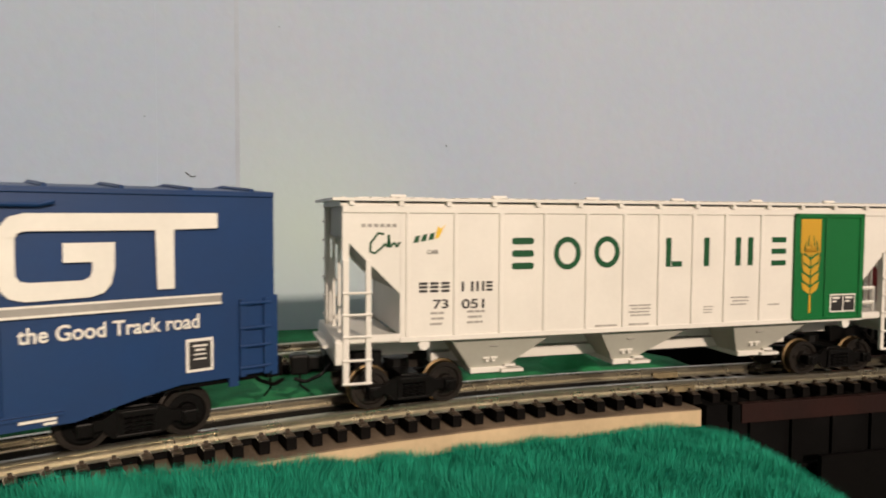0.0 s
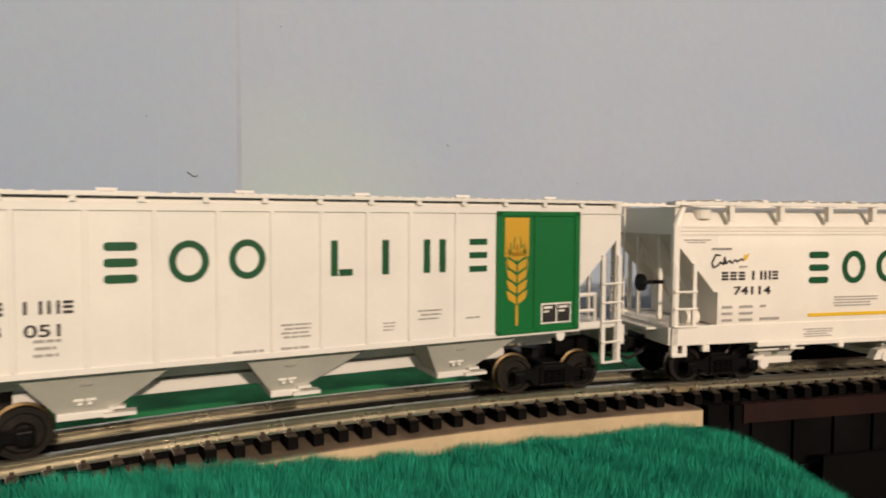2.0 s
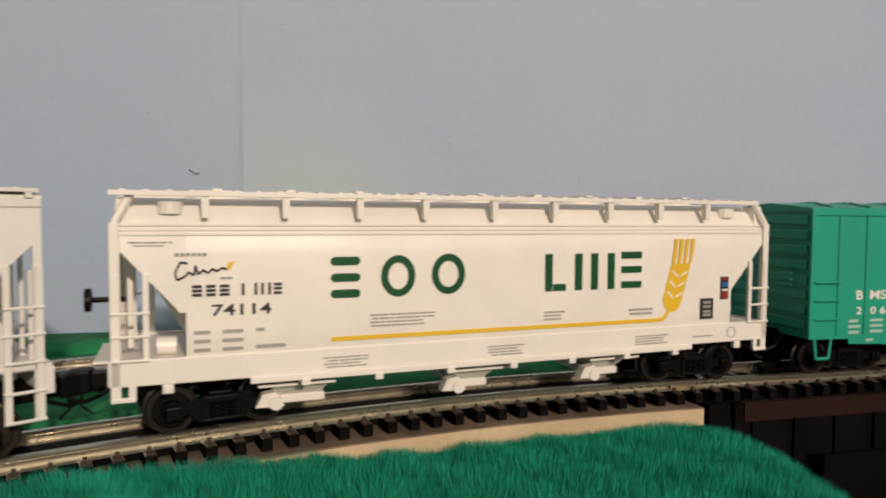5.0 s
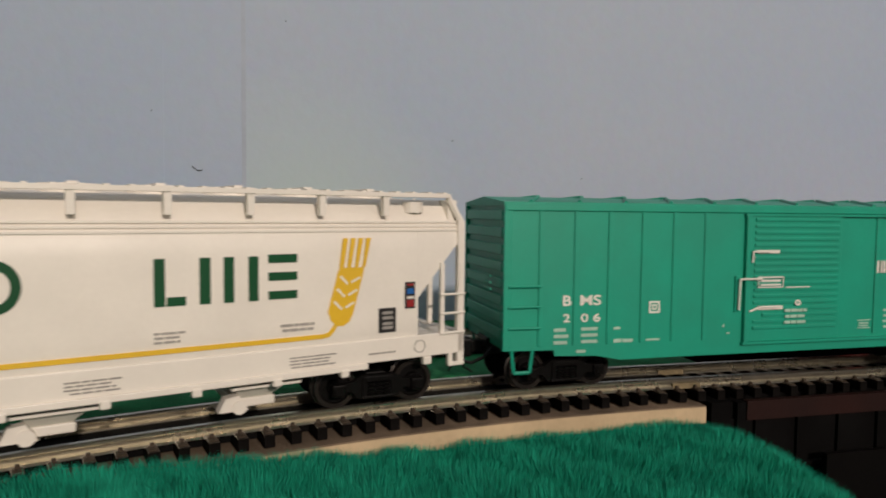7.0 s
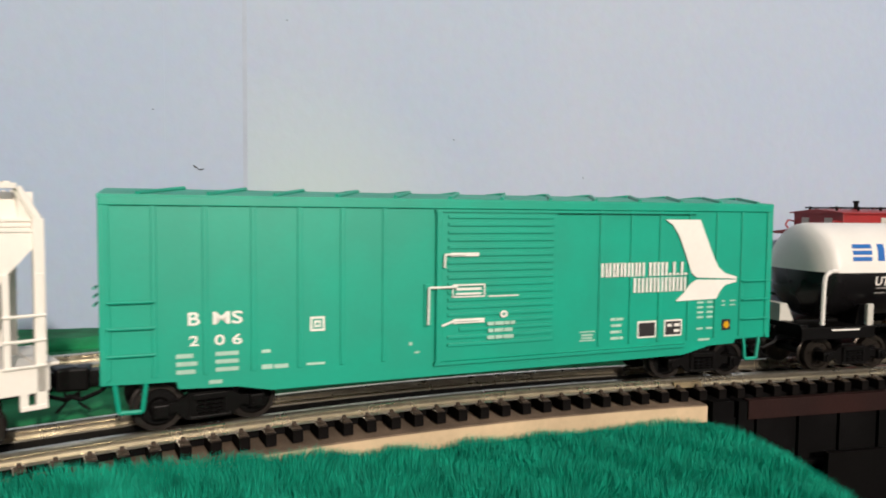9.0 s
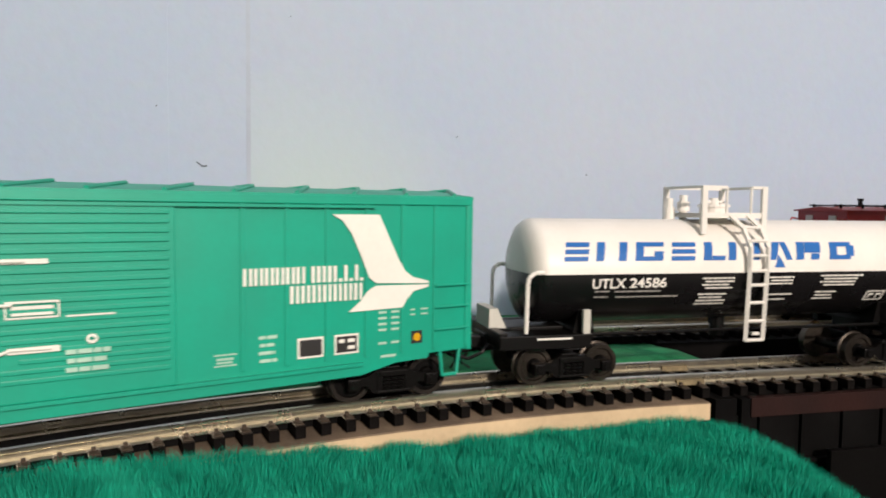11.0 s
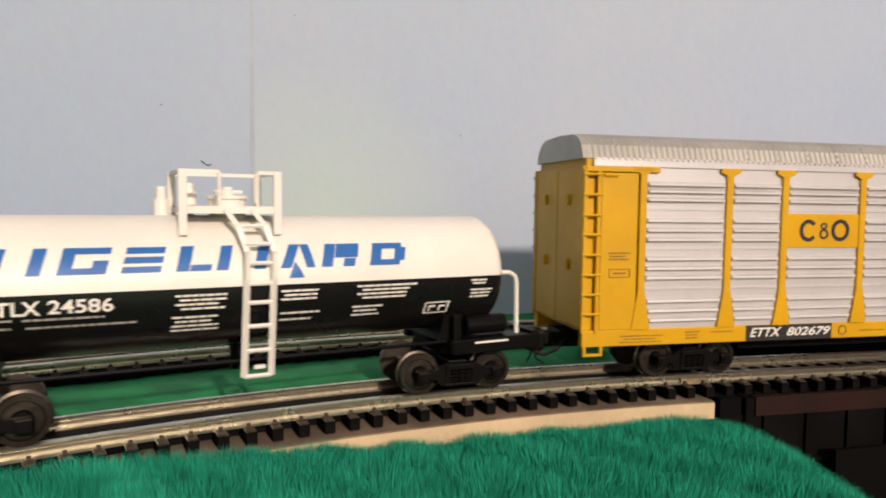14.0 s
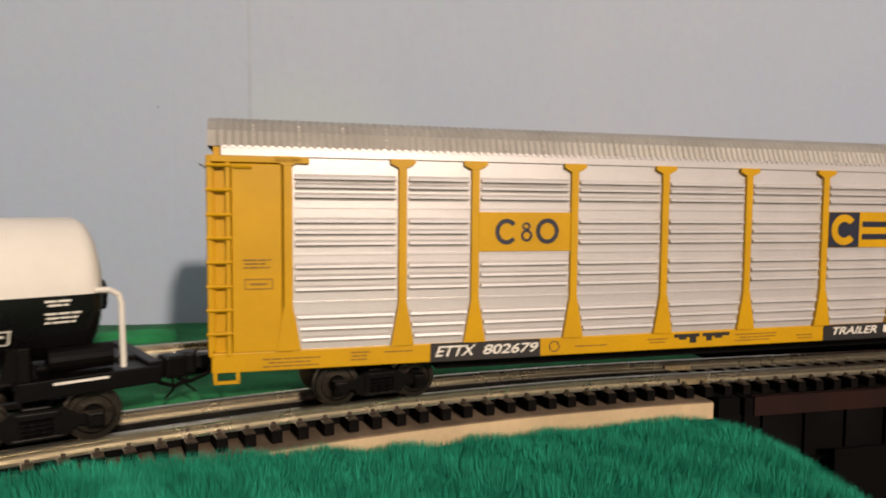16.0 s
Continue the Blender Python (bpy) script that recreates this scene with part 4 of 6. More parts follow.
    bars("small_print", [(x0, x1, z, z + 0.75) for z in (21.4, 19.5, 17.6) for x0, x1 in ((-71.5, -68.2), (-65.7, -61.4))] + [(-58.7, -56.9, 21.5, 22.2), (-58.8, -52.4, 17.7, 18.5)], Y, PALEINK, t)
    small_print("small_print", -84.0, -75.5, 41.2, 2, Y + 0.0004, PALEINK, t, 0.7, 20, 0.3)
    small_print("small_print", -33.0, -17.0, 24.0, 4, Y, PALEINK, t, 0.85, 21, 0.35)
    small_print("small_print", 13.0, 19.2, 22.6, 3, Y, PALEINK, t, 0.9, 22, 0.45)
    small_print("small_print", 39.0, 46.8, 22.2, 2, Y, PALEINK, t, 1.1, 23, 0.6)
    YS = -0.0180
    for x0, x1, k in ((-43.9, -33.3, 24), (-2.9, 7.5, 25), (41.0, 52.0, 26)):
        small_print("small_print", x0, x1, 14.7, 4, YS, PALEINK, t, 0.72, k, 0.32)
    small_print("small_print", 60.5, 67.5, 13.6, 1, YS, PALEINK, t, 0.7, 27, 0.35)
    bm = bmesh.new()
    ring(bm, 0.0743, 0.0140, 0.0016, 0.0016, 0.0002, YS)
    part("round_mark", bm, PALEINK, t)
    bm = bmesh.new()
    mark(bm, 0.0631, 0.0677, 0.0182, 0.0241, Y)
    plate = part("data_plate", bm, INK, t, "black data plate")
    bars("plate_print", [(64.0, 66.8, z, z + 0.7) for z in (19.0, 20.0, 21.4, 22.6)], Y - 0.0001, PALEINK, plate)
    bm = bmesh.new()
    mark(bm, 0.0702, 0.0730, 0.0236, 0.0301, Y)
    plate = part("data_plate", bm, INK, t, "narrow red and blue data plate")
    bars("plate_print", [(70.7, 72.6, 24.0, 25.7), (70.7, 72.6, 29.2, 29.7)], Y - 0.0001, RED, plate)
    bars("plate_print", [(70.7, 72.6, 27.2, 28.5)], Y - 0.0001, SIGNBLUE, plate)
    bars("plate_print", [(70.7, 72.6, 26.0, 26.6)], Y - 0.0001, PRINT, plate)
    return t


carA = ribbed_hopper()
carB = smooth_hopper()
# ---- box cars ----
def skirt(xs_zs, y0, y1, bm):
    prism(bm, [(x / 1000, z / 1000) for x, z in xs_zs], y0, y1)


def ribbed_ends(t, half, width, z0, z1, material, count=7, fore=None):
    for e, reach in ((-1, half), (1, fore or half)):
        step = (z1 - z0) / count
        for k in range(count):
            bm = bmesh.new()
            zc = z0 + (k + 0.5) * step
            a, b = sorted((e * reach, e * (reach + 0.0008)))
            box(bm, a, b, -width + 0.0015, width - 0.0015, zc - step * 0.32, zc + step * 0.32, 0.0003)
            part("end_rib", bm, material, t)


def roof_of(t, half, width, ze, zr, material, seams, tilt=0.0, fore=None):
    bm = bmesh.new()
    sweep(bm, [(-width, ze - 0.0010), (width, ze - 0.0010), (width, ze), (0, zr), (-width, ze)], (-half, fore or half))
    roof = part("roof", bm, material, t)
    for x in seams:
        bm = bmesh.new()
        for sgn in (-1, 1):
            p = [(x, sgn * (width - 0.0004), ze + 0.0002), (x + tilt, sgn * 0.0005, zr + 0.0002)]
            rod(bm, p[0], p[1], 0.00055, 6)
        part("roof_rib", bm, material, roof)
    return roof


def green_box_car():
    t = thing("box_car", "sea green ribbed box car with a sliding door", "freight car", "cars of the train")
    S = 0.0178
    bm = bmesh.new()
    box(bm, -0.0885, 0.0869, -S + 0.0006, S - 0.0006, 0.0112, 0.0500)
    part("body", bm, TEAL, t)
    for sgn in (-1, 1):
        side = lambda a, b: sorted((sgn * a, sgn * b))
        bm = bmesh.new()
        out = [(-89.0, 49.8), (-89.0, 11.2), (-75.0, 11.0), (-74.6, 9.4), (-62.5, 9.0), (-55.2, 7.6), (-44, 7.7), (46, 7.9), (57, 8.0), (66, 10.0), (75, 10.2), (75.4, 11.4), (87.4, 11.6), (87.4, 49.8)]
        skirt(out, *side(S - 0.0008, S), bm)
        part("side_sheet", bm, TEAL, t)
        for x in (-87.9, -79.1, -69.1, -59.2, -49.2, -39.6, -29.7, 29.2, 38.9, 48.3, 58.2, 67.7, 76.8, 86.4):
            bm = bmesh.new()
            box(bm, x / 1000 - 0.00055, x / 1000 + 0.00055, *side(S - 0.0001, S + 0.00042), 0.0122, 0.0480, 0.00015)
            part("rib", bm, TEAL, t)
        bm = bmesh.new()
        box(bm, -0.0892, 0.0876, *side(S - 0.0002, S + 0.0006), 0.0480, 0.0500, 0.0002)
        part("top_chord", bm, TEAL, t)
        for xs in ((-87.9, -79.1), (76.8, 86.4)):
            for z in (28.2, 22.8, 17.2):
                bm = bmesh.new()
                wire(bm, [(xs[0] / 1000, sgn * S, z / 1000), (xs[0] / 1000, sgn * (S + 0.0009), z / 1000), (xs[1] / 1000, sgn * (S + 0.0009), z / 1000), (xs[1] / 1000, sgn * S, z / 1000)], 0.0003, 6)
                part("grab_iron", bm, TEAL, t)
        for xs in ((-86.8, -80.8), (78.8, 84.6)):
            stirrup(t, TEAL, xs[0] / 1000, xs[1] / 1000, 0.0052, 0.0115, sgn * (S - 0.0004))
        # door with pressed ridges, its rails and gear
        bm = bmesh.new()
        box(bm, -0.0163, 0.0157, *side(S - 0.0002, S + 0.0007), 0.0112, 0.0474, 0.0002)
        door = part("door", bm, TEAL, t, "sliding door with pressed ridges")
        for k in range(18):
            z = 0.0152 + k * 0.00182
            bm = bmesh.new()
            box(bm, -0.0142 + (0.003 if k in (2, 3) else 0), 0.0145, *side(S + 0.0006, S + 0.00115), z - 0.00045, z + 0.00045, 0.00015)
            part("ridge", bm, TEAL, door)
        bm = bmesh.new()
        box(bm, -0.0175, 0.060, *side(S, S + 0.0012), 0.0472, 0.0478)
        box(bm, -0.0175, 0.057, *side(S, S + 0.0012), 0.0104, 0.0112)
        box(bm, -0.0172, -0.0158, *side(S, S + 0.0013), 0.0110, 0.0476, 0.0002)
        loose(part("door_rail", bm, TEAL, door))
        bm = bmesh.new()
        wire(bm, [(-0.0153, sgn * (S + 0.0014), 0.0340), (-0.0152, sgn * (S + 0.0016), 0.0371), (-0.0100, sgn * (S + 0.0016), 0.0371)], 0.0003, 6)
        wire(bm, [(-0.0192, sgn * (S + 0.0012), 0.0205), (-0.0192, sgn * (S + 0.0016), 0.0293), (-0.0120, sgn * (S + 0.0016), 0.0293)], 0.0003, 6)
        wire(bm, [(-0.0158, sgn * (S + 0.0014), 0.0200), (-0.0125, sgn * (S + 0.0016), 0.0212), (-0.0060, sgn * (S + 0.0016), 0.0211)], 0.0003, 6)
        part("door_lever", bm, PRINT, door, "white painted door lever")
        bm = bmesh.new()
        box(bm, -0.0200, -0.0182, *side(S, S + 0.0006), 0.0200, 0.0300)
        part("door_stop", bm, TEAL, t)
        for a, b in ((-0.0894, -0.0880), (0.0864, 0.0878)):
            bm = bmesh.new()
            box(bm, a, b, *side(S - 0.0006, S + 0.0005), 0.0112, 0.0500, 0.0002)
            part("corner_post", bm, TEAL, t)
    ribbed_ends(t, 0.0886, S, 0.013, 0.049, TEAL, 8, 0.0870)
    roof_of(t, 0.0895, S + 0.0003, 0.0503, 0.0519, TEALROOF, [-0.082 + i * 0.0137 for i in range(13)], 0.009, 0.0880)
    bm = bmesh.new()
    for k in range(3):
        rod(bm, (-0.0905 - 0.0004, -0.0120, 0.027 + k * 0.0018), (-0.0905 - 0.0004, -0.0070, 0.027 + k * 0.0018), 0.0003, 6)
    part("brake_step", bm, TEAL, t)
    bm = bmesh.new()
    box(bm, -0.080, 0.080, -0.0040, 0.0040, 0.0090, 0.0113)
    box(bm, -0.088, 0.0865, -0.0160, 0.0160, 0.0104, 0.0113)
    part("underframe", bm, BLACK, t)
    for e in (-1, 1):
        coupler(t, -0.0885 if e < 0 else 0.0869, e)
        truck(t, e * 0.0700)
    # marks
    Y = -S
    lettering("B", -72.6, -70.2, 22.8, 25.6, Y - 0.0000, PRINT, t)
    lettering("MS", -67.6, -61.5, 22.8, 25.6, Y, PRINT, t)
    lettering("2", -72.4, -70.5, 18.4, 20.6, Y, PRINT, t, name="number")
    lettering("0", -67.3, -65.2, 18.3, 20.6, Y, PRINT, t, name="number")
    lettering("6", -63.7, -61.6, 18.3, 20.6, Y, PRINT, t, name="number")
    for i, (z, w) in enumerate(((15.9, 3.4), (14.2, 4.2), (12.5, 3.8))):
        bars("small_print", [(-75.0, -75.0 + w, z, z + 0.9), (-67.1, -62.4, z + 0.1, z + 0.95)], Y, DIMPRINT, t)
    bars("small_print", [(-57.5, -55.6, 16.0, 16.7), (-57.5, -55.2, 12.4, 13.4), (-54.8, -51.8, 12.4, 13.3), (-47.7, -43.6, 12.6, 13.1), (-68.5, -65.8, 10.0, 10.8), (-23.6, -22.9, 15.6, 16.3), (-22.2, -21.0, 13.6, 14.0)], Y, DIMPRINT, t)
    bm = bmesh.new()
    for a, b in ((1.65, 1.15), (0.75, 0.35)):
        for x0, x1, z0, z1 in ((-a, a, a - (a - b), a), (-a, a, -a, -b), (-a, -b, -b, b), (b, a, -b, b)):
            mark(bm, (-45.3 + x0) / 1000, (-45.3 + x1) / 1000, (21.85 + z0) / 1000, (21.85 + z1) / 1000, Y)
    part("square_mark", bm, PRINT, t)
    Yd = -S - 0.0012
    bars("door_print", [(-13.6, -6.3, 36.6, 37.5), (-12.9, -4.7, 20.4, 21.5), (-13.2, -4.6, 29.5, 29.9), (-13.2, -4.6, 26.7, 27.0), (-13.2, -12.9, 26.7, 29.9), (-4.9, -4.6, 26.7, 29.9), (-12.2, -5.6, 28.4, 29.0), (-12.2, -5.6, 27.3, 27.8), (-3.6, 4.6, 26.6, 26.9)], Yd, PRINT, t)
    small_print("door_print", -3.8, 4.2, 20.4, 3, Yd, DIMPRINT, t, 1.7, 31, 0.85)
    bm = bmesh.new()
    ring(bm, 0.0006, 0.0222, 0.0010, 0.0009, 0.0005, Yd)
    part("round_mark", bm, PRINT, t)
    # two rows of plain white bars where the owner's name stands
    rows = []
    for i in range(6):
        x = 29.2 + i * 2.35
        rows += [(x, x + 0.7, 30.4, 34.1), (x + 1.3, x + 1.95, 30.4, 34.1)]
    for i in range(5):
        x = 44.4 + i * 2.65
        rows += [(x, x + 0.75, 30.4, 34.1), (x + 1.3, x + 2.1, 30.4, 31.1 if i > 1 else 34.1)]
    for i in range(7):
        x = 39.5 + i * 2.55
        rows += [(x, x + 0.75, 26.0, 29.9), (x + 1.35, x + 2.0, 26.0, 29.9)]
    bars("name_mark", rows, Y - 0.00033, PRINT, t, "two rows of plain white bars")
    bm = bmesh.new()
    shape(bm, [(49.4, 45.7), (61.2, 45.7), (63.5, 41.0), (66.2, 35.4), (68.2, 32.2), (70.5, 30.6), (74.8, 29.5), (74.8, 28.9), (60.5, 29.6), (58.6, 31.0), (56.6, 36.0), (54.2, 41.2), (52.0, 44.2)], Y - 0.00033)
    shape(bm, [(60.5, 29.0), (74.8, 28.6), (74.7, 28.0), (70.6, 27.2), (68.8, 25.4), (67.6, 23.4), (53.5, 23.2), (56.5, 25.6), (58.2, 27.8)], Y - 0.00033)
    part("arrow_emblem", bm, PRINT, t, "large white arrow emblem")
    for x0, x1 in ((41.3, 47.4), (50.1, 56.1)):
        bm = bmesh.new()
        mark(bm, x0 / 1000, x1 / 1000, 0.0135, 0.0181, Y)
        plate = part("data_plate", bm, PRINT, t, "black data plate in a white frame")
        bars("plate_field", [(x0 + 0.45, x1 - 0.45, 13.95, 17.65)], Y - 0.0001, INK, plate)
        if x0 > 50:
            bars("plate_print", [(x0 + 1.0, x0 + 2.4, 16.2, 17.0), (x0 + 3.2, x0 + 5.0, 16.2, 17.0), (x0 + 3.2, x0 + 5.0, 14.6, 15.4)], Y - 0.0002, PRINT, plate)
    bm = bmesh.new()
    mark(bm, 0.0702, 0.0733, 0.0142, 0.0173, Y)
    plate = part("data_plate", bm, INK, t, "black plate with a yellow dot")
    bm = bmesh.new()
    rod(bm, (0.07175, Y - 0.0003, 0.01575), (0.07175, Y, 0.01575), 0.0010, 16)
    part("dot", bm, YELLOW, plate)
    small_print("small_print", 32.6, 36.6, 19.4, 4, Y, DIMPRINT, t, 1.7, 32, 0.7)
    bars("small_print", [(23.2, 27.9, 16.0, 16.3), (23.2, 27.9, 13.7, 14.0), (23.7, 27.2, 15.0, 15.5), (23.7, 27.0, 14.3, 14.7)], Y, DIMPRINT, t)
    bars("small_print", [(61.3 + i * 3.4, 63.4 + i * 3.4, z, z + 0.55) for i in range(2) for z in (22.2, 20.8, 19.4, 18.0, 14.8)] + [(70.0, 71.2, 22.4, 22.8), (72.9, 74.8, 22.4, 22.8), (70.0, 71.2, 21.2, 21.6), (72.9, 74.8, 21.2, 21.6), (62, 66, 11.6, 12.2)], Y, DIMPRINT, t)
    return t


def blue_box_car():
    t = thing("box_car", "blue plug-door box car with large white emblem", "freight car", "cars of the train")
    S = 0.0175
    bm = bmesh.new()
    box(bm, -0.0865, 0.0865, -S + 0.0006, S - 0.0006, 0.0125, 0.0520)
    part("body", bm, BLUE, t)
    for sgn in (-1, 1):
        side = lambda a, b: sorted((sgn * a, sgn * b))
        bm = bmesh.new()
        out = [(-87, 52.6), (-87, 12.2), (-78.5, 12.2), (-78.5, 9.9), (-76.4, 9.9), (-76.4, 12.0), (-66, 12.0), (-58, 10.6), (-46, 7.8), (46, 7.8), (58, 10.6), (66, 12.0), (76.4, 12.0), (76.4, 9.9), (78.5, 9.9), (78.5, 12.2), (87, 12.2), (87, 52.6)]
        skirt(out, *side(S - 0.0008, S), bm)
        part("side_sheet", bm, BLUE, t)
        bm = bmesh.new()
        box(bm, -0.0200, 0.0340, *side(S, S + 0.0007), 0.0110, 0.0500, 0.0003)
        door = part("door", bm, BLUE, t, "flush plug door")
        bm = bmesh.new()
        box(bm, -0.034, 0.0425, *side(S, S + 0.0011), 0.0500, 0.0508)
        wire(bm, [(0.0320, sgn * (S + 0.001), 0.0496), (0.0405, sgn * (S + 0.001), 0.0496), (0.0430, sgn * (S + 0.001), 0.0503)], 0.00045, 6)
        box(bm, -0.034, 0.0440, *side(S, S + 0.0009), 0.0098, 0.0104)
        loose(part("door_rail", bm, BLUE, door))
        for e in (-1, 1):
            ladder(t, BLUE, sorted((e * 0.0792, e * 0.0848)), 0.0120, 0.0292, [0.0283, 0.0228, 0.0188, 0.0140], sgn * (S + 0.0006), stile=0.0006)
            bm = bmesh.new()
            box(bm, *sorted((e * 0.0868, e * 0.0884)), *side(S - 0.0020, S - 0.0010), 0.0110, 0.0296, 0.0002)
            part("end_ladder", bm, BLUE, t)
        bm = bmesh.new()
        box(bm, -0.0870, 0.0870, *side(S - 0.0002, S + 0.0004), 0.0518, 0.0530, 0.0002)
        part("top_chord", bm, BLUE, t)
    ribbed_ends(t, 0.0866, S, 0.014, 0.052, BLUE, 14)
    roof_of(t, 0.0870, S + 0.0002, 0.0530, 0.0542, BLUE, [-0.080 + i * 0.0135 for i in range(13)])
    bm = bmesh.new()
    box(bm, -0.084, 0.084, -0.0150, 0.0150, 0.0104, 0.0126)
    part("underframe", bm, BLACK, t)
    for e in (-1, 1):
        coupler(t, e * 0.0865, e)
        truck(t, e * 0.0603)
    Y = -S - 0.0001
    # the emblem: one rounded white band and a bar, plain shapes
    bm = bmesh.new()
    shape(bm, [(73.7, 48.2), (38.0, 48.0), (35.6, 47.3), (34.2, 45.6), (33.6, 43.4), (36.5, 43.4), (37.0, 44.3), (38.0, 44.7), (60.9, 44.7), (73.7, 45.0)], Y - 0.0008)
    shape(bm, [(60.9, 44.8), (64.6, 44.8), (64.6, 32.6), (61.2, 32.6)], Y - 0.0008)
    shape(bm, [(33.6, 43.5), (36.5, 43.5), (36.5, 36.6), (33.6, 36.4)], Y - 0.0008)
    shape(bm, [(33.6, 36.5), (36.5, 36.6), (37.2, 35.5), (38.6, 35.2), (47.5, 35.2), (48.8, 35.8), (49.2, 37.2), (53.2, 37.2), (52.6, 34.4), (51.2, 32.6), (48.8, 31.9), (38.0, 31.7), (35.4, 32.4), (34.0, 34.0)], Y - 0.0008)
    shape(bm, [(49.2, 37.2), (53.2, 37.2), (53.3, 42.4), (44.2, 42.4), (44.2, 38.7), (49.2, 38.7)], Y - 0.0008)
    part("emblem", bm, PRINT, t, "large white rounded emblem band")
    bm = bmesh.new()
    mark(bm, 0.0100, 0.0744, 0.0289, 0.0309, Y - 0.0007)
    line = part("stripe", bm, PALEINK, t, "grey stripe edged in white")
    bars("stripe_edge", [(10, 74.4, 30.55, 31.0), (10, 74.4, 28.7, 29.15)], Y - 0.0009, PRINT, line)
    lettering("the Good Track road", 36.5, 69.6, 23.9, 27.0, Y - 0.0008, PRINT, t)
    bm = bmesh.new()
    mark(bm, 0.0670, 0.0728, 0.0144, 0.0215, Y)
    plate = part("data_plate", bm, PRINT, t, "black data plate in a pale frame")
    bars("plate_field", [(67.6, 72.2, 15.0, 20.9)], Y - 0.0001, INK, plate)
    bars("plate_print", [(68.4, 71.4, 19.8, 20.2), (68.8, 71.0, 18.9, 19.3), (68.6, 71.2, 18.0, 18.3), (68.6, 71.2, 17.0, 17.3)], Y - 0.0002, PRINT, plate)
    bars("small_print", [(36.4, 42.6, 9.2, 9.7), (40.4, 42.6, 8.4, 8.9)], Y - 0.0008, PRINT, t)
    return t


carG = blue_box_car()
carC = green_box_car()
# ---- tank car ----
TANK_R, TANK_Z = 0.0150, 0.0296


def bend(ob):
    """Lays a flat printed part, drawn at the tank's nearest line, onto its curve."""
    for v in ob.data.vertices:
        d = v.co.z - TANK_Z
        v.co.y += TANK_R - math.sqrt(max(1e-9, TANK_R ** 2 - d * d))
    return ob


def leaning(bm, x0, x1, z0, z1, y, lean=1.4, base=33.2, height=5.1):
    """A slanted block cut into thin courses, so that it can follow the tank's curve (millimetres)."""
    n = max(1, math.ceil((z1 - z0) / 0.7))
    for i in range(n):
        a, b = z0 + (z1 - z0) * i / n, z0 + (z1 - z0) * (i + 1) / n
        sa, sb = lean * (a - base) / height, lean * (b - base) / height
        shape(bm, [(x0 + sa, a), (x1 + sa, a), (x1 + sb, b), (x0 + sb, b)], y)


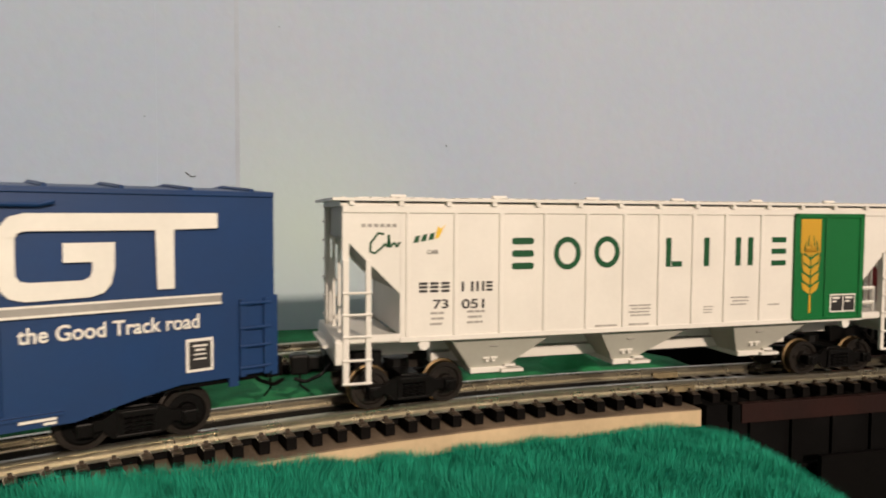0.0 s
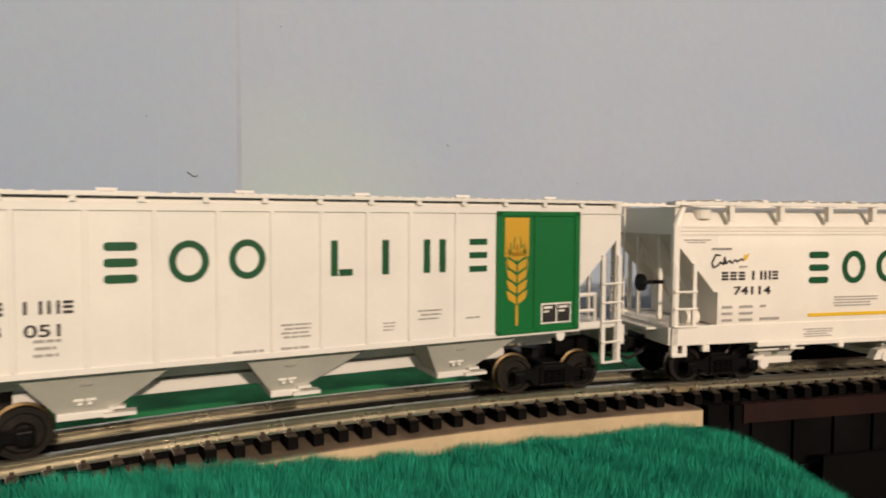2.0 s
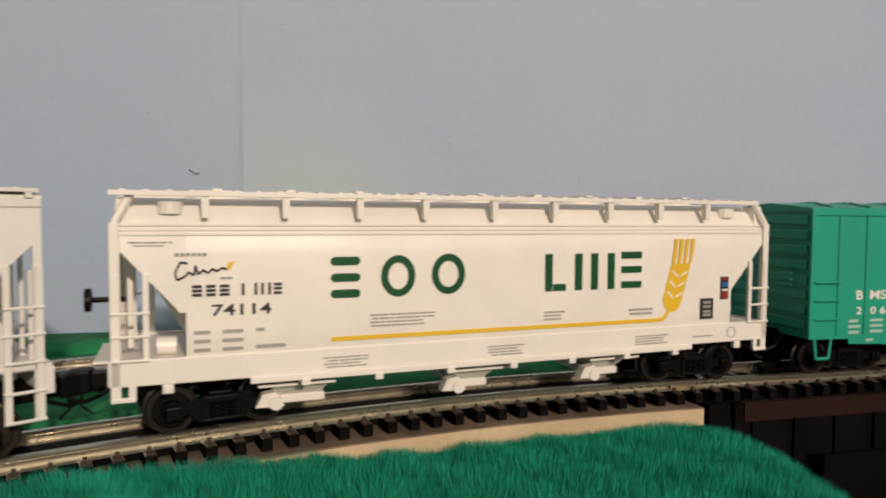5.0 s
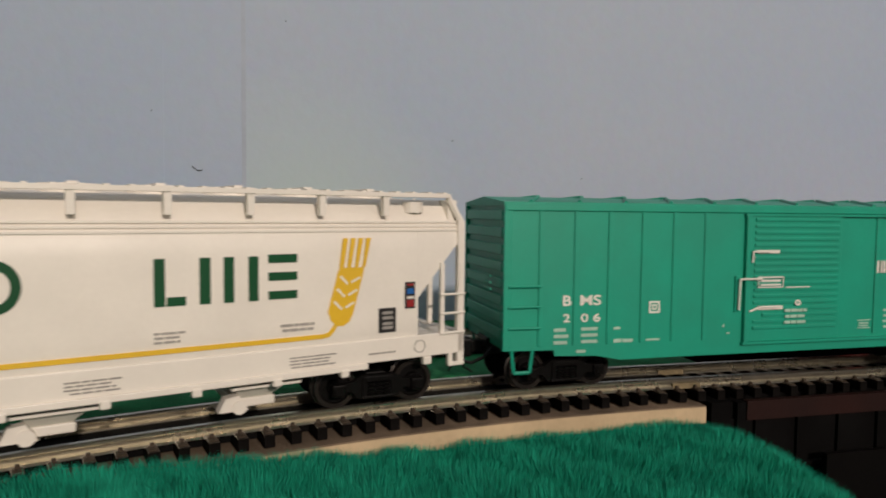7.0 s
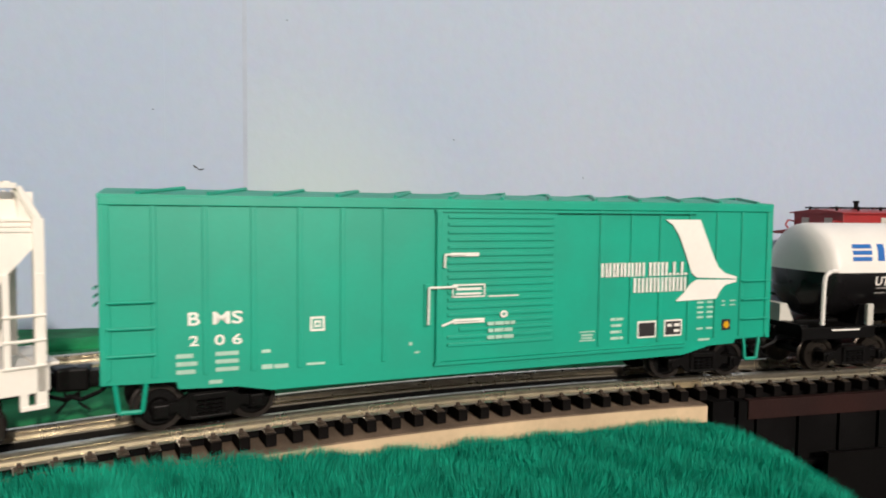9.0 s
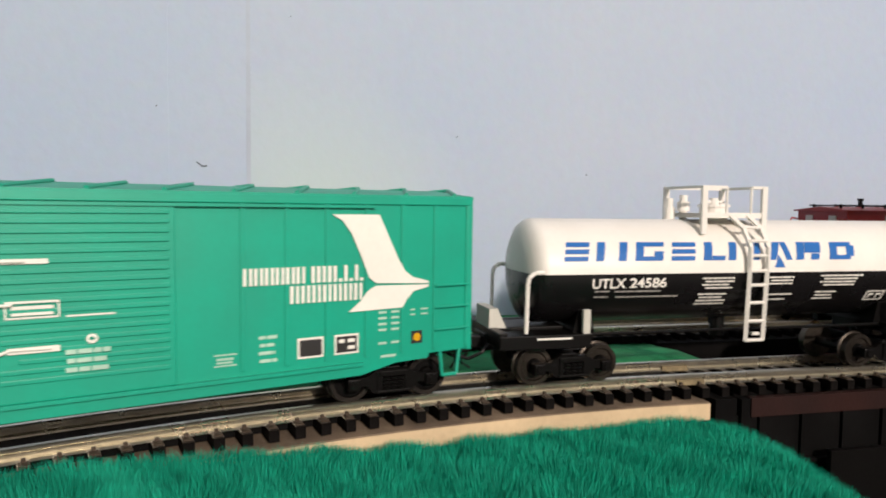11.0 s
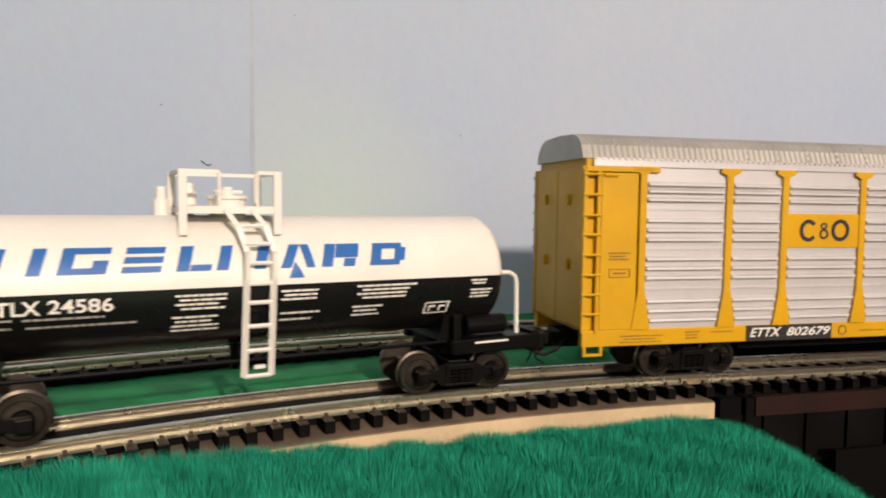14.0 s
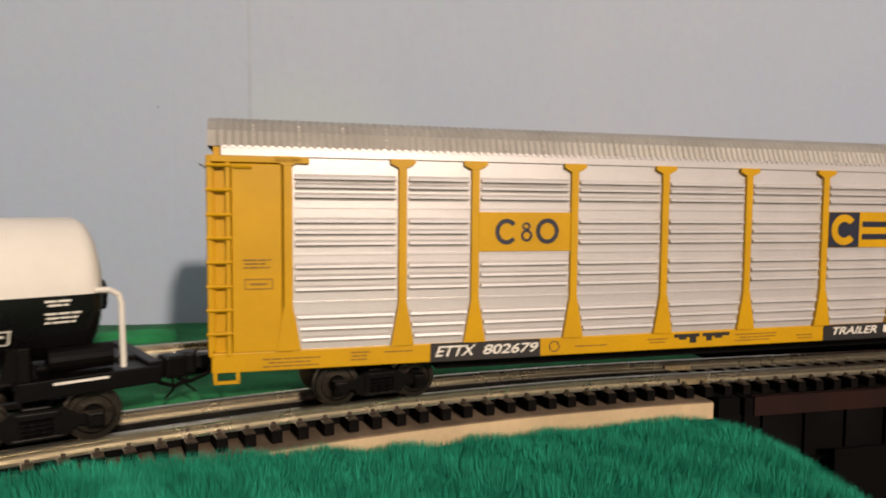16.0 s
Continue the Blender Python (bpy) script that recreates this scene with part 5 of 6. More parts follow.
def tank_car():
    t = thing("tank_car", "white-over-black tank car with ladder and top platform", "tank car", "cars of the train")
    n = 56
    # the barrel, black below and white above, with domed ends
    stations = [(-0.0672, 0.004), (-0.0668, 0.0085), (-0.0660, 0.0115), (-0.0648, 0.0138), (-0.0634, 0.0148), (-0.0622, TANK_R), (0.0622, TANK_R), (0.0634, 0.0148), (0.0648, 0.0138), (0.0660, 0.0115), (0.0668, 0.0085), (0.0672, 0.004)]
    for upper in (0, 1):
        bm = bmesh.new()
        rings = []
        for x, r in stations:
            rings.append([bm.verts.new((x, r * math.cos(math.pi * i / 28 + (0 if upper else math.pi)), TANK_Z + r * math.sin(math.pi * i / 28 + (0 if upper else math.pi)))) for i in range(29)])
        for a, b in zip(rings, rings[1:]):
            for i in range(28):
                bm.faces.new((a[i], a[i + 1], b[i + 1], b[i]))
        for r in (rings[0], rings[-1]):
            bm.faces.new(r)
        part("tank_shell", bm, WHITE if upper else GLOSSBLACK, t, "white upper half of the tank" if upper else "gloss black lower half of the tank", smooth=True)
    # frames at the ends, saddles, rods
    for e in (-1, 1):
        bm = bmesh.new()
        box(bm, *sorted((e * 0.0480, e * 0.0765)), -0.0050, 0.0050, 0.0095, 0.0140, 0.0004)
        box(bm, *sorted((e * 0.0740, e * 0.0765)), -0.0150, 0.0150, 0.0098, 0.0142, 0.0003)
        box(bm, *sorted((e * 0.0500, e * 0.0765)), -0.0156, -0.0130, 0.0096, 0.0134, 0.0003)
        box(bm, *sorted((e * 0.0500, e * 0.0765)), 0.0130, 0.0156, 0.0096, 0.0134, 0.0003)
        box(bm, *sorted((e * 0.0495, e * 0.0760)), -0.0150, 0.0150, 0.0120, 0.0132)
        frame_part = part("end_frame", bm, BLACK, t)
        bars("edge_mark", [tuple(sorted((e * 56, e * 66))) + (12.2, 12.7)], -0.0156, PRINT, frame_part)
        bm = bmesh.new()
        prism(bm, [(e * 0.0475, 0.0130), (e * 0.0540, 0.0130), (e * 0.0525, 0.0195), (e * 0.0490, 0.0195)][::e], -0.0118, 0.0118)
        part("saddle", bm, BLACK, t)
        bm = bmesh.new()
        box(bm, *sorted((e * 0.0502, e * 0.0524)), -0.0150, -0.0136, 0.0132, 0.0200, 0.0003)
        part("saddle_plate", bm, GREY if e < 0 else BLACK, t, "pale strap plate" if e < 0 else "")
        for y in (-0.0150, 0.0150):
            bm = bmesh.new()
            wire(bm, [(e * 0.0640, y * 0.98, 0.0302), (e * 0.0666, y, 0.0302), (e * 0.0684, y, 0.0290), (e * 0.0688, y, 0.0270), (e * 0.0690, y, 0.0140)], 0.0006, 8)
            part("handrail", bm, WHITE, t, "white bent corner handrail")
        coupler(t, e * 0.0765, e)
        truck(t, e * 0.0550, bright=True)
    bm = bmesh.new()
    prism(bm, [(-0.0765, 0.0140), (-0.0715, 0.0140), (-0.0740, 0.0195), (-0.0765, 0.0195)], -0.0060, 0.0060)
    part("valve_cover", bm, GREY, t)
    bm = bmesh.new()
    rod(bm, (0.0560, -0.0095, 0.0160), (0.0680, -0.0095, 0.0160), 0.0026, 16)
    rod(bm, (0.0690, 0.004, 0.0270), (0.0700, 0.004, 0.0270), 0.0034, 16)
    part("air_tank", bm, BLACK, t)
    bm = bmesh.new()
    for y in (-0.0118, 0.0118):
        rod(bm, (-0.050, y, 0.0126), (0.050, y, 0.0126), 0.0005, 6)
    rod(bm, (0, 0, 0.0085), (0, 0, 0.016), 0.0022, 12)
    box(bm, -0.0022, -0.0008, -0.0012, 0.0012, 0.0120, 0.0170)
    part("brake_rod", bm, BLACK, t)
    # platform on top with its guard rails, valves and the ladder
    bm = bmesh.new()
    box(bm, -0.0139, 0.0068, -0.0112, 0.0085, 0.0458, 0.0465)
    for x0, x1 in ((-0.0139, -0.0133), (0.0062, 0.0068)):
        box(bm, x0, x1, -0.0112, 0.0085, 0.0452, 0.0466)
    box(bm, -0.0139, 0.0068, -0.0114, -0.0108, 0.0452, 0.0468)
    part("platform", bm, WHITE, t)
    for x in (-0.0137, 0.0064):
        for y in (-0.0112, 0.0085):
            bm = bmesh.new()
            box(bm, x - 0.0009, x + 0.0009, y - 0.0006, y + 0.0006, 0.0405, 0.0546, 0.0002)
            part("platform_post", bm, WHITE, t)
    bm = bmesh.new()
    z = 0.0542
    for x in (-0.0137, 0.0064):
        box(bm, x - 0.0006, x + 0.0006, -0.0112, 0.0085, z - 0.0004, z + 0.0004)
    box(bm, -0.0137, -0.0062, -0.0116, -0.0108, z - 0.0004, z + 0.0004)
    box(bm, 0.0020, 0.0064, -0.0116, -0.0108, z - 0.0004, z + 0.0004)
    box(bm, -0.0137, 0.0064, 0.0081, 0.0089, z - 0.0004, z + 0.0004)
    for x in (-0.0062, 0.0020):
        rod(bm, (x, -0.0112, 0.0465), (x, -0.0112, z), 0.0004, 6)
    part("guard_rail", bm, WHITE, t)
    bm = bmesh.new()
    rod(bm, (-0.0025, 0.000, 0.0440), (-0.0025, 0.000, 0.0484), 0.0042, 18)
    rod(bm, (-0.0025, 0.000, 0.0484), (-0.0025, 0.000, 0.0492), 0.0048, 18)
    rod(bm, (-0.0025, 0, 0.0492), (-0.0025, 0, 0.0512), 0.0013, 10)
    rod(bm, (-0.0055, 0, 0.0500), (0.0010, 0, 0.0500), 0.0005, 6)
    part("dome", bm, WHITE, t)
    bm = bmesh.new()
    rod(bm, (-0.0105, 0.004, 0.0440), (-0.0105, 0.004, 0.0520), 0.0012, 10)
    rod(bm, (-0.0105, 0.004, 0.0470), (-0.0105, 0.004, 0.0500), 0.0019, 10)
    rod(bm, (-0.0166, 0.002, 0.0440), (-0.0166, 0.002, 0.0482), 0.0017, 10)
    rod(bm, (-0.0166, 0.002, 0.0482), (-0.0166, 0.002, 0.0510), 0.0011, 10)
    part("valve", bm, WHITE, t)
    bm = bmesh.new()
    for x in (-0.0009, 0.0049):
        pts = [(x - 0.004, -0.0112, 0.0460), (x - 0.0020, -0.0145, 0.0425), (x - 0.0005, -0.0162, 0.0370), (x - 0.0006, -0.0164, 0.0310), (x - 0.0013, -0.0164, 0.0100)]
        for a, b in zip(pts, pts[1:]):
            rod(bm, a, b, 0.00075, 4)
    for zz, dx in ((10.1, -1.3), (15.7, -1.1), (21.0, -0.9), (26.1, -0.75), (30.2, -0.6), (34.6, -0.6), (38.8, -1.0), (42.6, -2.2)):
        y = -0.0164 if zz < 33 else (-0.0162 if zz < 40 else -0.0146)
        rod(bm, (-0.0009 + dx / 1000, y, zz / 1000), (0.0049 + dx / 1000, y, zz / 1000), 0.0005, 6)
    box(bm, -0.0001, 0.0023, -0.0166, -0.0158, 0.0116, 0.0124)
    part("ladder", bm, WHITE, t, "white ladder bent over the tank")
    # marks: slanted plain blocks in blue, one group for each letter's place
    Y = -TANK_R
    bm = bmesh.new()
    lo, hi = 33.2, 38.3
    def combs(x, w):
        for z in (33.2, 35.1, 37.0):
            leaning(bm, x, x + w, z, z + 1.25, Y)
    def posts(x, w, k=2.4):
        leaning(bm, x, x + k, lo, hi, Y)
        leaning(bm, x + w - k, x + w, lo, hi, Y)
    combs(-58.4, 7.0)
    posts(-49.1, 9.2)
    for a, b, c, d in ((-37.2, -28.6, 33.2, 34.4), (-37.2, -28.6, 37.1, 38.3), (-37.2, -34.8, 34.4, 37.1), (-31.4, -28.6, 34.4, 35.8)):
        leaning(bm, a, b, c, d, Y)
    combs(-25.9, 7.4)
    leaning(bm, -15.6, -13.0, lo, hi, Y)
    leaning(bm, -12.8, -8.6, 33.2, 34.5, Y)
    posts(-7.5, 10.4, 2.5)
    leaning(bm, 6.2, 8.6, lo, hi, Y, -0.0 + 2.4)
    leaning(bm, 12.2, 14.2, lo, hi, Y, -1.2)
    shape(bm, [(8.0, 31.0), (11.6, 31.0), (10.6, 33.0), (9.6, 34.6)], Y)
    leaning(bm, 15.6, 18.2, lo, hi, Y)
    leaning(bm, 18.4, 24.0, 35.2, 38.3, Y)
    leaning(bm, 20.8, 23.6, 33.2, 35.0, Y)
    for a, b, c, d in ((27.4, 35.0, 33.2, 34.5), (27.4, 35.0, 37.0, 38.3), (27.4, 30.0, 34.5, 37.0), (33.4, 36.2, 34.2, 37.3)):
        leaning(bm, a, b, c, d, Y)
    bend(part("side_mark", bm, SIGNBLUE, t, "row of slanted blue painted blocks"))["kind"] = "stuff"
    bend(lettering("UTLX", -50.0, -39.9, 25.6, 28.4, Y, PRINT, t))
    bend(lettering("24586", -38.7, -27.3, 25.7, 28.5, Y, PRINT, t, name="number"))
    for x0, x1, z, k, sd, p in ((-49.0, -44.4, 25.0, 1, 41, 1), (-43.0, -28.9, 24.9, 1, 42, 1), (-49.0, -44.8, 23.4, 1, 43, 1), (-42.4, -23.0, 23.3, 1, 44, 1),
                                (-15.8, -5.4, 28.3, 4, 45, 0.95), (-16.4, -6.6, 23.6, 3, 46, 1.0), (-16.5, -7.0, 20.6, 1, 47, 1), (6.3, 14.8, 28.3, 3, 48, 0.95), (6.4, 15.4, 23.1, 1, 49, 1), (6.4, 13.6, 21.5, 1, 50, 1),
                                (24.2, 39.6, 28.6, 4, 51, 0.95), (23.4, 31.0, 23.6, 3, 52, 1.05), (55.0, 59.6, 28.8, 2, 53, 0.8), (55.0, 61.4, 26.3, 3, 54, 0.9)):
        bend(small_print("small_print", x0, x1, z, k, Y, PALEINK if sd in (43, 44, 41, 42) else PRINT, t, p, sd, 0.42))
    bend(bars("frame_mark", [(42.6, 49.2, 20.3, 20.6), (43.0, 49.6, 23.1, 23.4), (42.6, 43.0, 20.6, 23.1), (49.0, 49.4, 20.6, 23.1), (43.8, 45.6, 22.0, 22.5), (46.6, 48.4, 22.0, 22.5), (43.8, 44.2, 21.0, 22.0), (46.6, 47.0, 21.0, 22.0)], Y, PRINT, t))
    return t


# ---- car carrier ----
def rack_car():
    t = thing("autorack_car", "tall yellow car carrier with silver louvred panels and roof", "freight car", "cars of the train")
    S, C = 0.0176, 1.3
    E0, E1 = -0.1521, 0.1547
    bm = bmesh.new()
    box(bm, E0 + 0.0008, E1 - 0.0008, -S + 0.0009, S - 0.0009, 0.0140, 0.0614)
    part("body", bm, YELLOW, t)
    posts = [-135.2, -108.6, -90.5, -64.0, -37.7, -11.6, 14.2, 40.3, 66.6, 93.1, 111.2, 137.8]
    slat_z = (54.4, 52.5, 50.2, 44.5, 41.9, 39.3, 34.0, 31.4, 28.8, 22.4, 19.7, 17.1)
    for sgn in (-1, 1):
        side = lambda a, b: sorted((sgn * a, sgn * b))
        for i, (a, b) in enumerate(zip(posts, posts[1:])):
            x0, x1 = a / 1000 + 0.0004, b / 1000 - 0.0004
            bm = bmesh.new()
            box(bm, x0, x1, *side(S - 0.0008, S - 0.0001), 0.0147, 0.0588)
            panel = part("panel", bm, SILVER, t, "silver louvred side panel")
            bm = bmesh.new()
            for z in (47.6, 36.7, 25.6):
                box(bm, x0 + 0.0006, x1 - 0.0006, *side(S - 0.0002, S + 0.00015), z / 1000 - 0.00025, z / 1000 + 0.00025)
            part("panel_seam", bm, SILVER, panel)
            if sgn < 0:
                # thin strips imitate the shadow line under each slat
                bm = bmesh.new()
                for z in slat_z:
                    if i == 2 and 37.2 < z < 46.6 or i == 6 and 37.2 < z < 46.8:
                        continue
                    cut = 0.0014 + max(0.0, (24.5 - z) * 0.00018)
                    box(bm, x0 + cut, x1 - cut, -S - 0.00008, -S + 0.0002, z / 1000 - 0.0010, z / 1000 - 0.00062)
                part("slat_shade_strip", bm, SLATSHADE, panel, "grey strips painting in the shade under the louvre slats")["kind"] = "stuff"
            for z in slat_z:
                if sgn > 0:
                    continue
                if i == 2 and 37.2 < z < 46.6 or i == 6 and 37.2 < z < 46.8:
                    continue
                cut = 0.0012 + max(0.0, (24.5 - z) * 0.00018)
                bm = bmesh.new()
                v0, v1 = x0 + cut, x1 - cut
                zz = z / 1000
                sweep(bm, [(-S + 0.0001, zz - 0.0006), (-S - 0.0010, zz - 0.0004), (-S - 0.0007, zz + 0.0002), (-S + 0.0001, zz + 0.00075)], (v0, v1))
                part("slat", bm, SILVER, panel)
        for x in posts:
            bm = bmesh.new()
            x = x / 1000
            box(bm, x - 0.0010, x + 0.0010, *side(S - 0.0002, S + 0.0009), 0.0145, 0.0588, 0.0002)
            prism(bm, [(x - 0.0030, 0.0590), (x + 0.0030, 0.0590), (x + 0.0030, 0.0580), (x + 0.0011, 0.0570), (x - 0.0011, 0.0570), (x - 0.0030, 0.0580)], *side(S, S + 0.0010))
            prism(bm, [(x - 0.0010, 0.0250), (x + 0.0010, 0.0250), (x + 0.0028, 0.0147), (x - 0.0028, 0.0147)], *side(S, S + 0.0010))
            part("post", bm, YELLOW, t)
        bm = bmesh.new()
        box(bm, E0, E1, *side(S - 0.0020, S + 0.0004), 0.0101, 0.0147, 0.0003)
        part("side_sill", bm, YELLOW, t)
        for x0, x1 in ((E0, -0.1304), (0.1330, E1)):
            bm = bmesh.new()
            box(bm, x0, x1, *side(S - 0.0010, S + 0.0010), 0.0574, 0.0588, 0.0002)
            part("top_plate", bm, YELLOW, t)
        for x0, x1 in ((-0.1475, -0.1366), (0.1392, 0.1501)):
            bm = bmesh.new()
            box(bm, x0, x1, *side(S - 0.0006, S + 0.0006), 0.0146, 0.0572, 0.0003)
            rod(bm, (x0 + 0.0006, sgn * (S + 0.0008), 0.0565), (x0 + 0.0045, sgn * (S + 0.0008), 0.0565), 0.0005, 6)
            part("end_panel", bm, YELLOW, t)
        for xs in ((-0.1521, -0.1482), (0.1508, 0.1547)):
            ladder(t, YELLOW, xs, 0.0140, 0.0580, [z / 1000 for z in (56.7, 51.3, 45.8, 40.6, 35.2, 29.8, 24.5, 19.2)], sgn * (S + 0.0004), stile=0.0005, r=0.0004)
        for xs in ((-0.1517, -0.1460), (0.1486, 0.1543)):
            bm = bmesh.new()
            for a, b, c, d in ((xs[0], xs[0] + 0.0008, 0.0078, 0.0103), (xs[1] - 0.0008, xs[1], 0.0078, 0.0103), (xs[0], xs[1], 0.0076, 0.0083)):
                box(bm, a, b, *side(S - 0.0004, S + 0.0004), c, d)
            part("step", bm, YELLOW, t)
        bm = bmesh.new()
        box(bm, E0 + 0.0024, E1 - 0.0024, *side(S - 0.0010, S + 0.0004), 0.0588, 0.0610, 0.0002)
        for x in np.arange(E0 + 0.003, E1 - 0.003, 0.0017):
            box(bm, x, x + 0.0008, *side(S, S + 0.0007), 0.0606, 0.0612)
        part("roof_flange", bm, SILVER, t, "bright toothed roof flange")
    # corrugated roof
    prof = [(-17.0, 61.0), (-15.6, 64.6), (-13.6, 66.6), (-10.5, 67.8), (0, 68.3), (10.5, 67.8), (13.6, 66.6), (15.6, 64.6), (17.0, 61.0)]
    bm = bmesh.new()
    rings = []
    n = 360
    for i in range(n + 1):
        x = E0 - 0.0004 + (E1 - E0 + 0.0008) * i / n
        k = 1.0 + (0.012 if i % 2 else 0.0)
        if i < 2 or i > n - 2:
            k = 1.0
        rings.append([bm.verts.new((x, y * k / 1000, (61.0 + (z - 61.0) * (1 + (k - 1) * 3)) / 1000)) for y, z in prof])
    for a, b in zip(rings, rings[1:]):
        for i in range(len(prof) - 1):
            bm.faces.new((a[i], a[i + 1], b[i + 1], b[i]))
    bm.faces.new(rings[0])
    bm.faces.new(rings[-1])
    roof = part("roof", bm, ROOFSILVER, t, "dull silver corrugated roof")
    for x in np.arange(E0 + 0.0095, E1, 0.0101):
        bm = bmesh.new()
        for (y0, z0), (y1, z1) in zip(prof[:3], prof[1:3]):
            for f in (0.25, 0.7):
                y, z = (y0 + (y1 - y0) * f) / 1000, (z0 + (z1 - z0) * f) / 1000
                box(bm, x - 0.00022, x + 0.00022, y - 0.00035, y + 0.0002, z - 0.00022, z + 0.00022)
        part("roof_seam", bm, ROOFSILVER, roof)
    # end doors
    for e, x in ((-1, E0), (1, E1)):
        for y in (-0.0163, 0.0001):
            bm = bmesh.new()
            box(bm, *sorted((x - e * 0.001, x + e * 0.0004)), y, y + 0.0162, 0.0150, 0.0585, 0.0003)
            for z in (0.0305, 0.0485):
                box(bm, *sorted((x + e * 0.0003, x + e * 0.0013)), y + 0.0072, y + 0.0086, z, z + 0.0030, 0.0002)
            part("end_door", bm, YELLOW, t)
        bm = bmesh.new()
        box(bm, *sorted((x - e * 0.001, x + e * 0.0007)), -S - 0.0002, -S + 0.0014, 0.0150, 0.0590, 0.0003)
        part("corner_post", bm, YELLOW, t)
        bm = bmesh.new()
        box(bm, *sorted((x - e * 0.001, x + e * 0.0007)), S - 0.0014, S + 0.0002, 0.0150, 0.0590, 0.0003)
        part("corner_post", bm, YELLOW, t)
        coupler(t, x, e)
        truck(t, C / 1000 + e * 0.1160, bright=True)
    bm = bmesh.new()
    box(bm, -0.148, 0.150, -0.0100, 0.0100, 0.0100, 0.0146)
    box(bm, -0.098, 0.100, -0.0100, 0.0100, 0.0064, 0.0105)
    part("underframe", bm, BLACK, t)
    # marks
    Y = -S - 0.0004
    for x0, x1 in ((-101.6, -72.8), (15.3, 60.0)):
        bm = bmesh.new()
        mark(bm, x0 / 1000, x1 / 1000, 0.0102, 0.0147, Y)
        part("sign_field", bm, INK, t, "black painted field on the sill")
    lettering("ETTX", -100.4, -90.8, 11.4, 14.0, Y - 0.0001, PRINT, t, 0.9)
    lettering("802679", -88.4, -74.0, 11.4, 13.9, Y - 0.0001, PRINT, t, 0.9, name="number")
    lettering("TRAILER", 17.8, 34.5, 11.8, 14.0, Y - 0.0001, PRINT, t, 0.9)
    bars("name_mark", [(37 + i * 2.6, 38.6 + i * 2.6, 11.8, 14.0) for i in range(5)], Y - 0.0001, PRINT, t)
    bars("sill_mark", [(-33.8, -26.0, 13.2, 14.1), (-25.0, -16.5, 13.2, 14.1), (-32.4, -30.0, 12.6, 13.2), (-29.0, -27.0, 11.6, 13.2), (-23.8, -22.0, 12.0, 13.2), (-21.0, -18.8, 12.6, 13.2)], Y, INK, t, "dark jagged mark on the sill")
    for x0, x1, z, k, sd in ((-141.0, -128.0, 13.0, 3, 60), (-121.0, -116.5, 13.6, 3, 61), (-113, -106, 13.4, 1, 62), (-63.0, -54.0, 12.4, 1, 63), (-42.0, -35.6, 13.2, 2, 64), (-14.5, -1.0, 13.4, 3, 65), (6.0, 12.0, 12.4, 2, 66), (-145, -139, 35.8, 3, 67)):
        small_print("small_print", x0, x1, z, k, Y - (0.0003 if z > 20 else 0), BROWNPRINT, t, 0.85, sd, 0.3)
    bars("frame_mark", [(-144.8, -138.6, 29.0, 29.2), (-144.8, -138.6, 31.2, 31.4), (-144.8, -144.6, 29.2, 31.2), (-138.8, -138.6, 29.2, 31.2), (-143.6, -139.8, 30.0, 30.4)], Y - 0.0003, BROWNPRINT, t)
    bm = bmesh.new()
    ring(bm, -0.0689, 0.0125, 0.0014, 0.0014, 0.0002, Y)
    part("round_mark", bm, NAVY, t)
    Yp = -S - 0.0002
    bm = bmesh.new()
    box(bm, -0.0894, -0.0650, Yp - 0.0003, Yp + 0.0003, 0.0370, 0.0467)
    board = part("sign_board", bm, YELLOW, t, "yellow sign board with dark rings")
    bm = bmesh.new()
    ring(bm, -0.0823, 0.0419, 0.0030, 0.0032, 0.0011, Yp - 0.0003, 40, 320)
    ring(bm, -0.0714, 0.0420, 0.0031, 0.0032, 0.0011, Yp - 0.0003)
    ring(bm, -0.0770, 0.0409, 0.0015, 0.0015, 0.0006, Yp - 0.0003)
    ring(bm, -0.0771, 0.0432, 0.0011, 0.0010, 0.0005, Yp - 0.0003)
    part("ring_mark", bm, NAVY, board)
    bm = bmesh.new()
    box(bm, 0.0154, 0.0395, Yp - 0.0003, Yp + 0.0003, 0.0371, 0.0473)
    board = part("sign_board", bm, YELLOW, t, "yellow sign board with a navy square")
    bm = bmesh.new()
    mark(bm, 0.0156, 0.0264, 0.0372, 0.0472, Yp - 0.0003)
    sq = part("square", bm, NAVY, board, "navy square")
    bm = bmesh.new()
    ring(bm, 0.0210, 0.0422, 0.0045, 0.0044, 0.0021, Yp - 0.0004, 40, 320)
    part("band", bm, YELLOW, board, "yellow open band")
    bars("name_mark", [(27.6, 38.5, 43.0, 44.6), (27.6, 37.5, 39.4, 41.0)], Yp - 0.0003, NAVY, board)
    return t


carD = tank_car()
carR = rack_car()
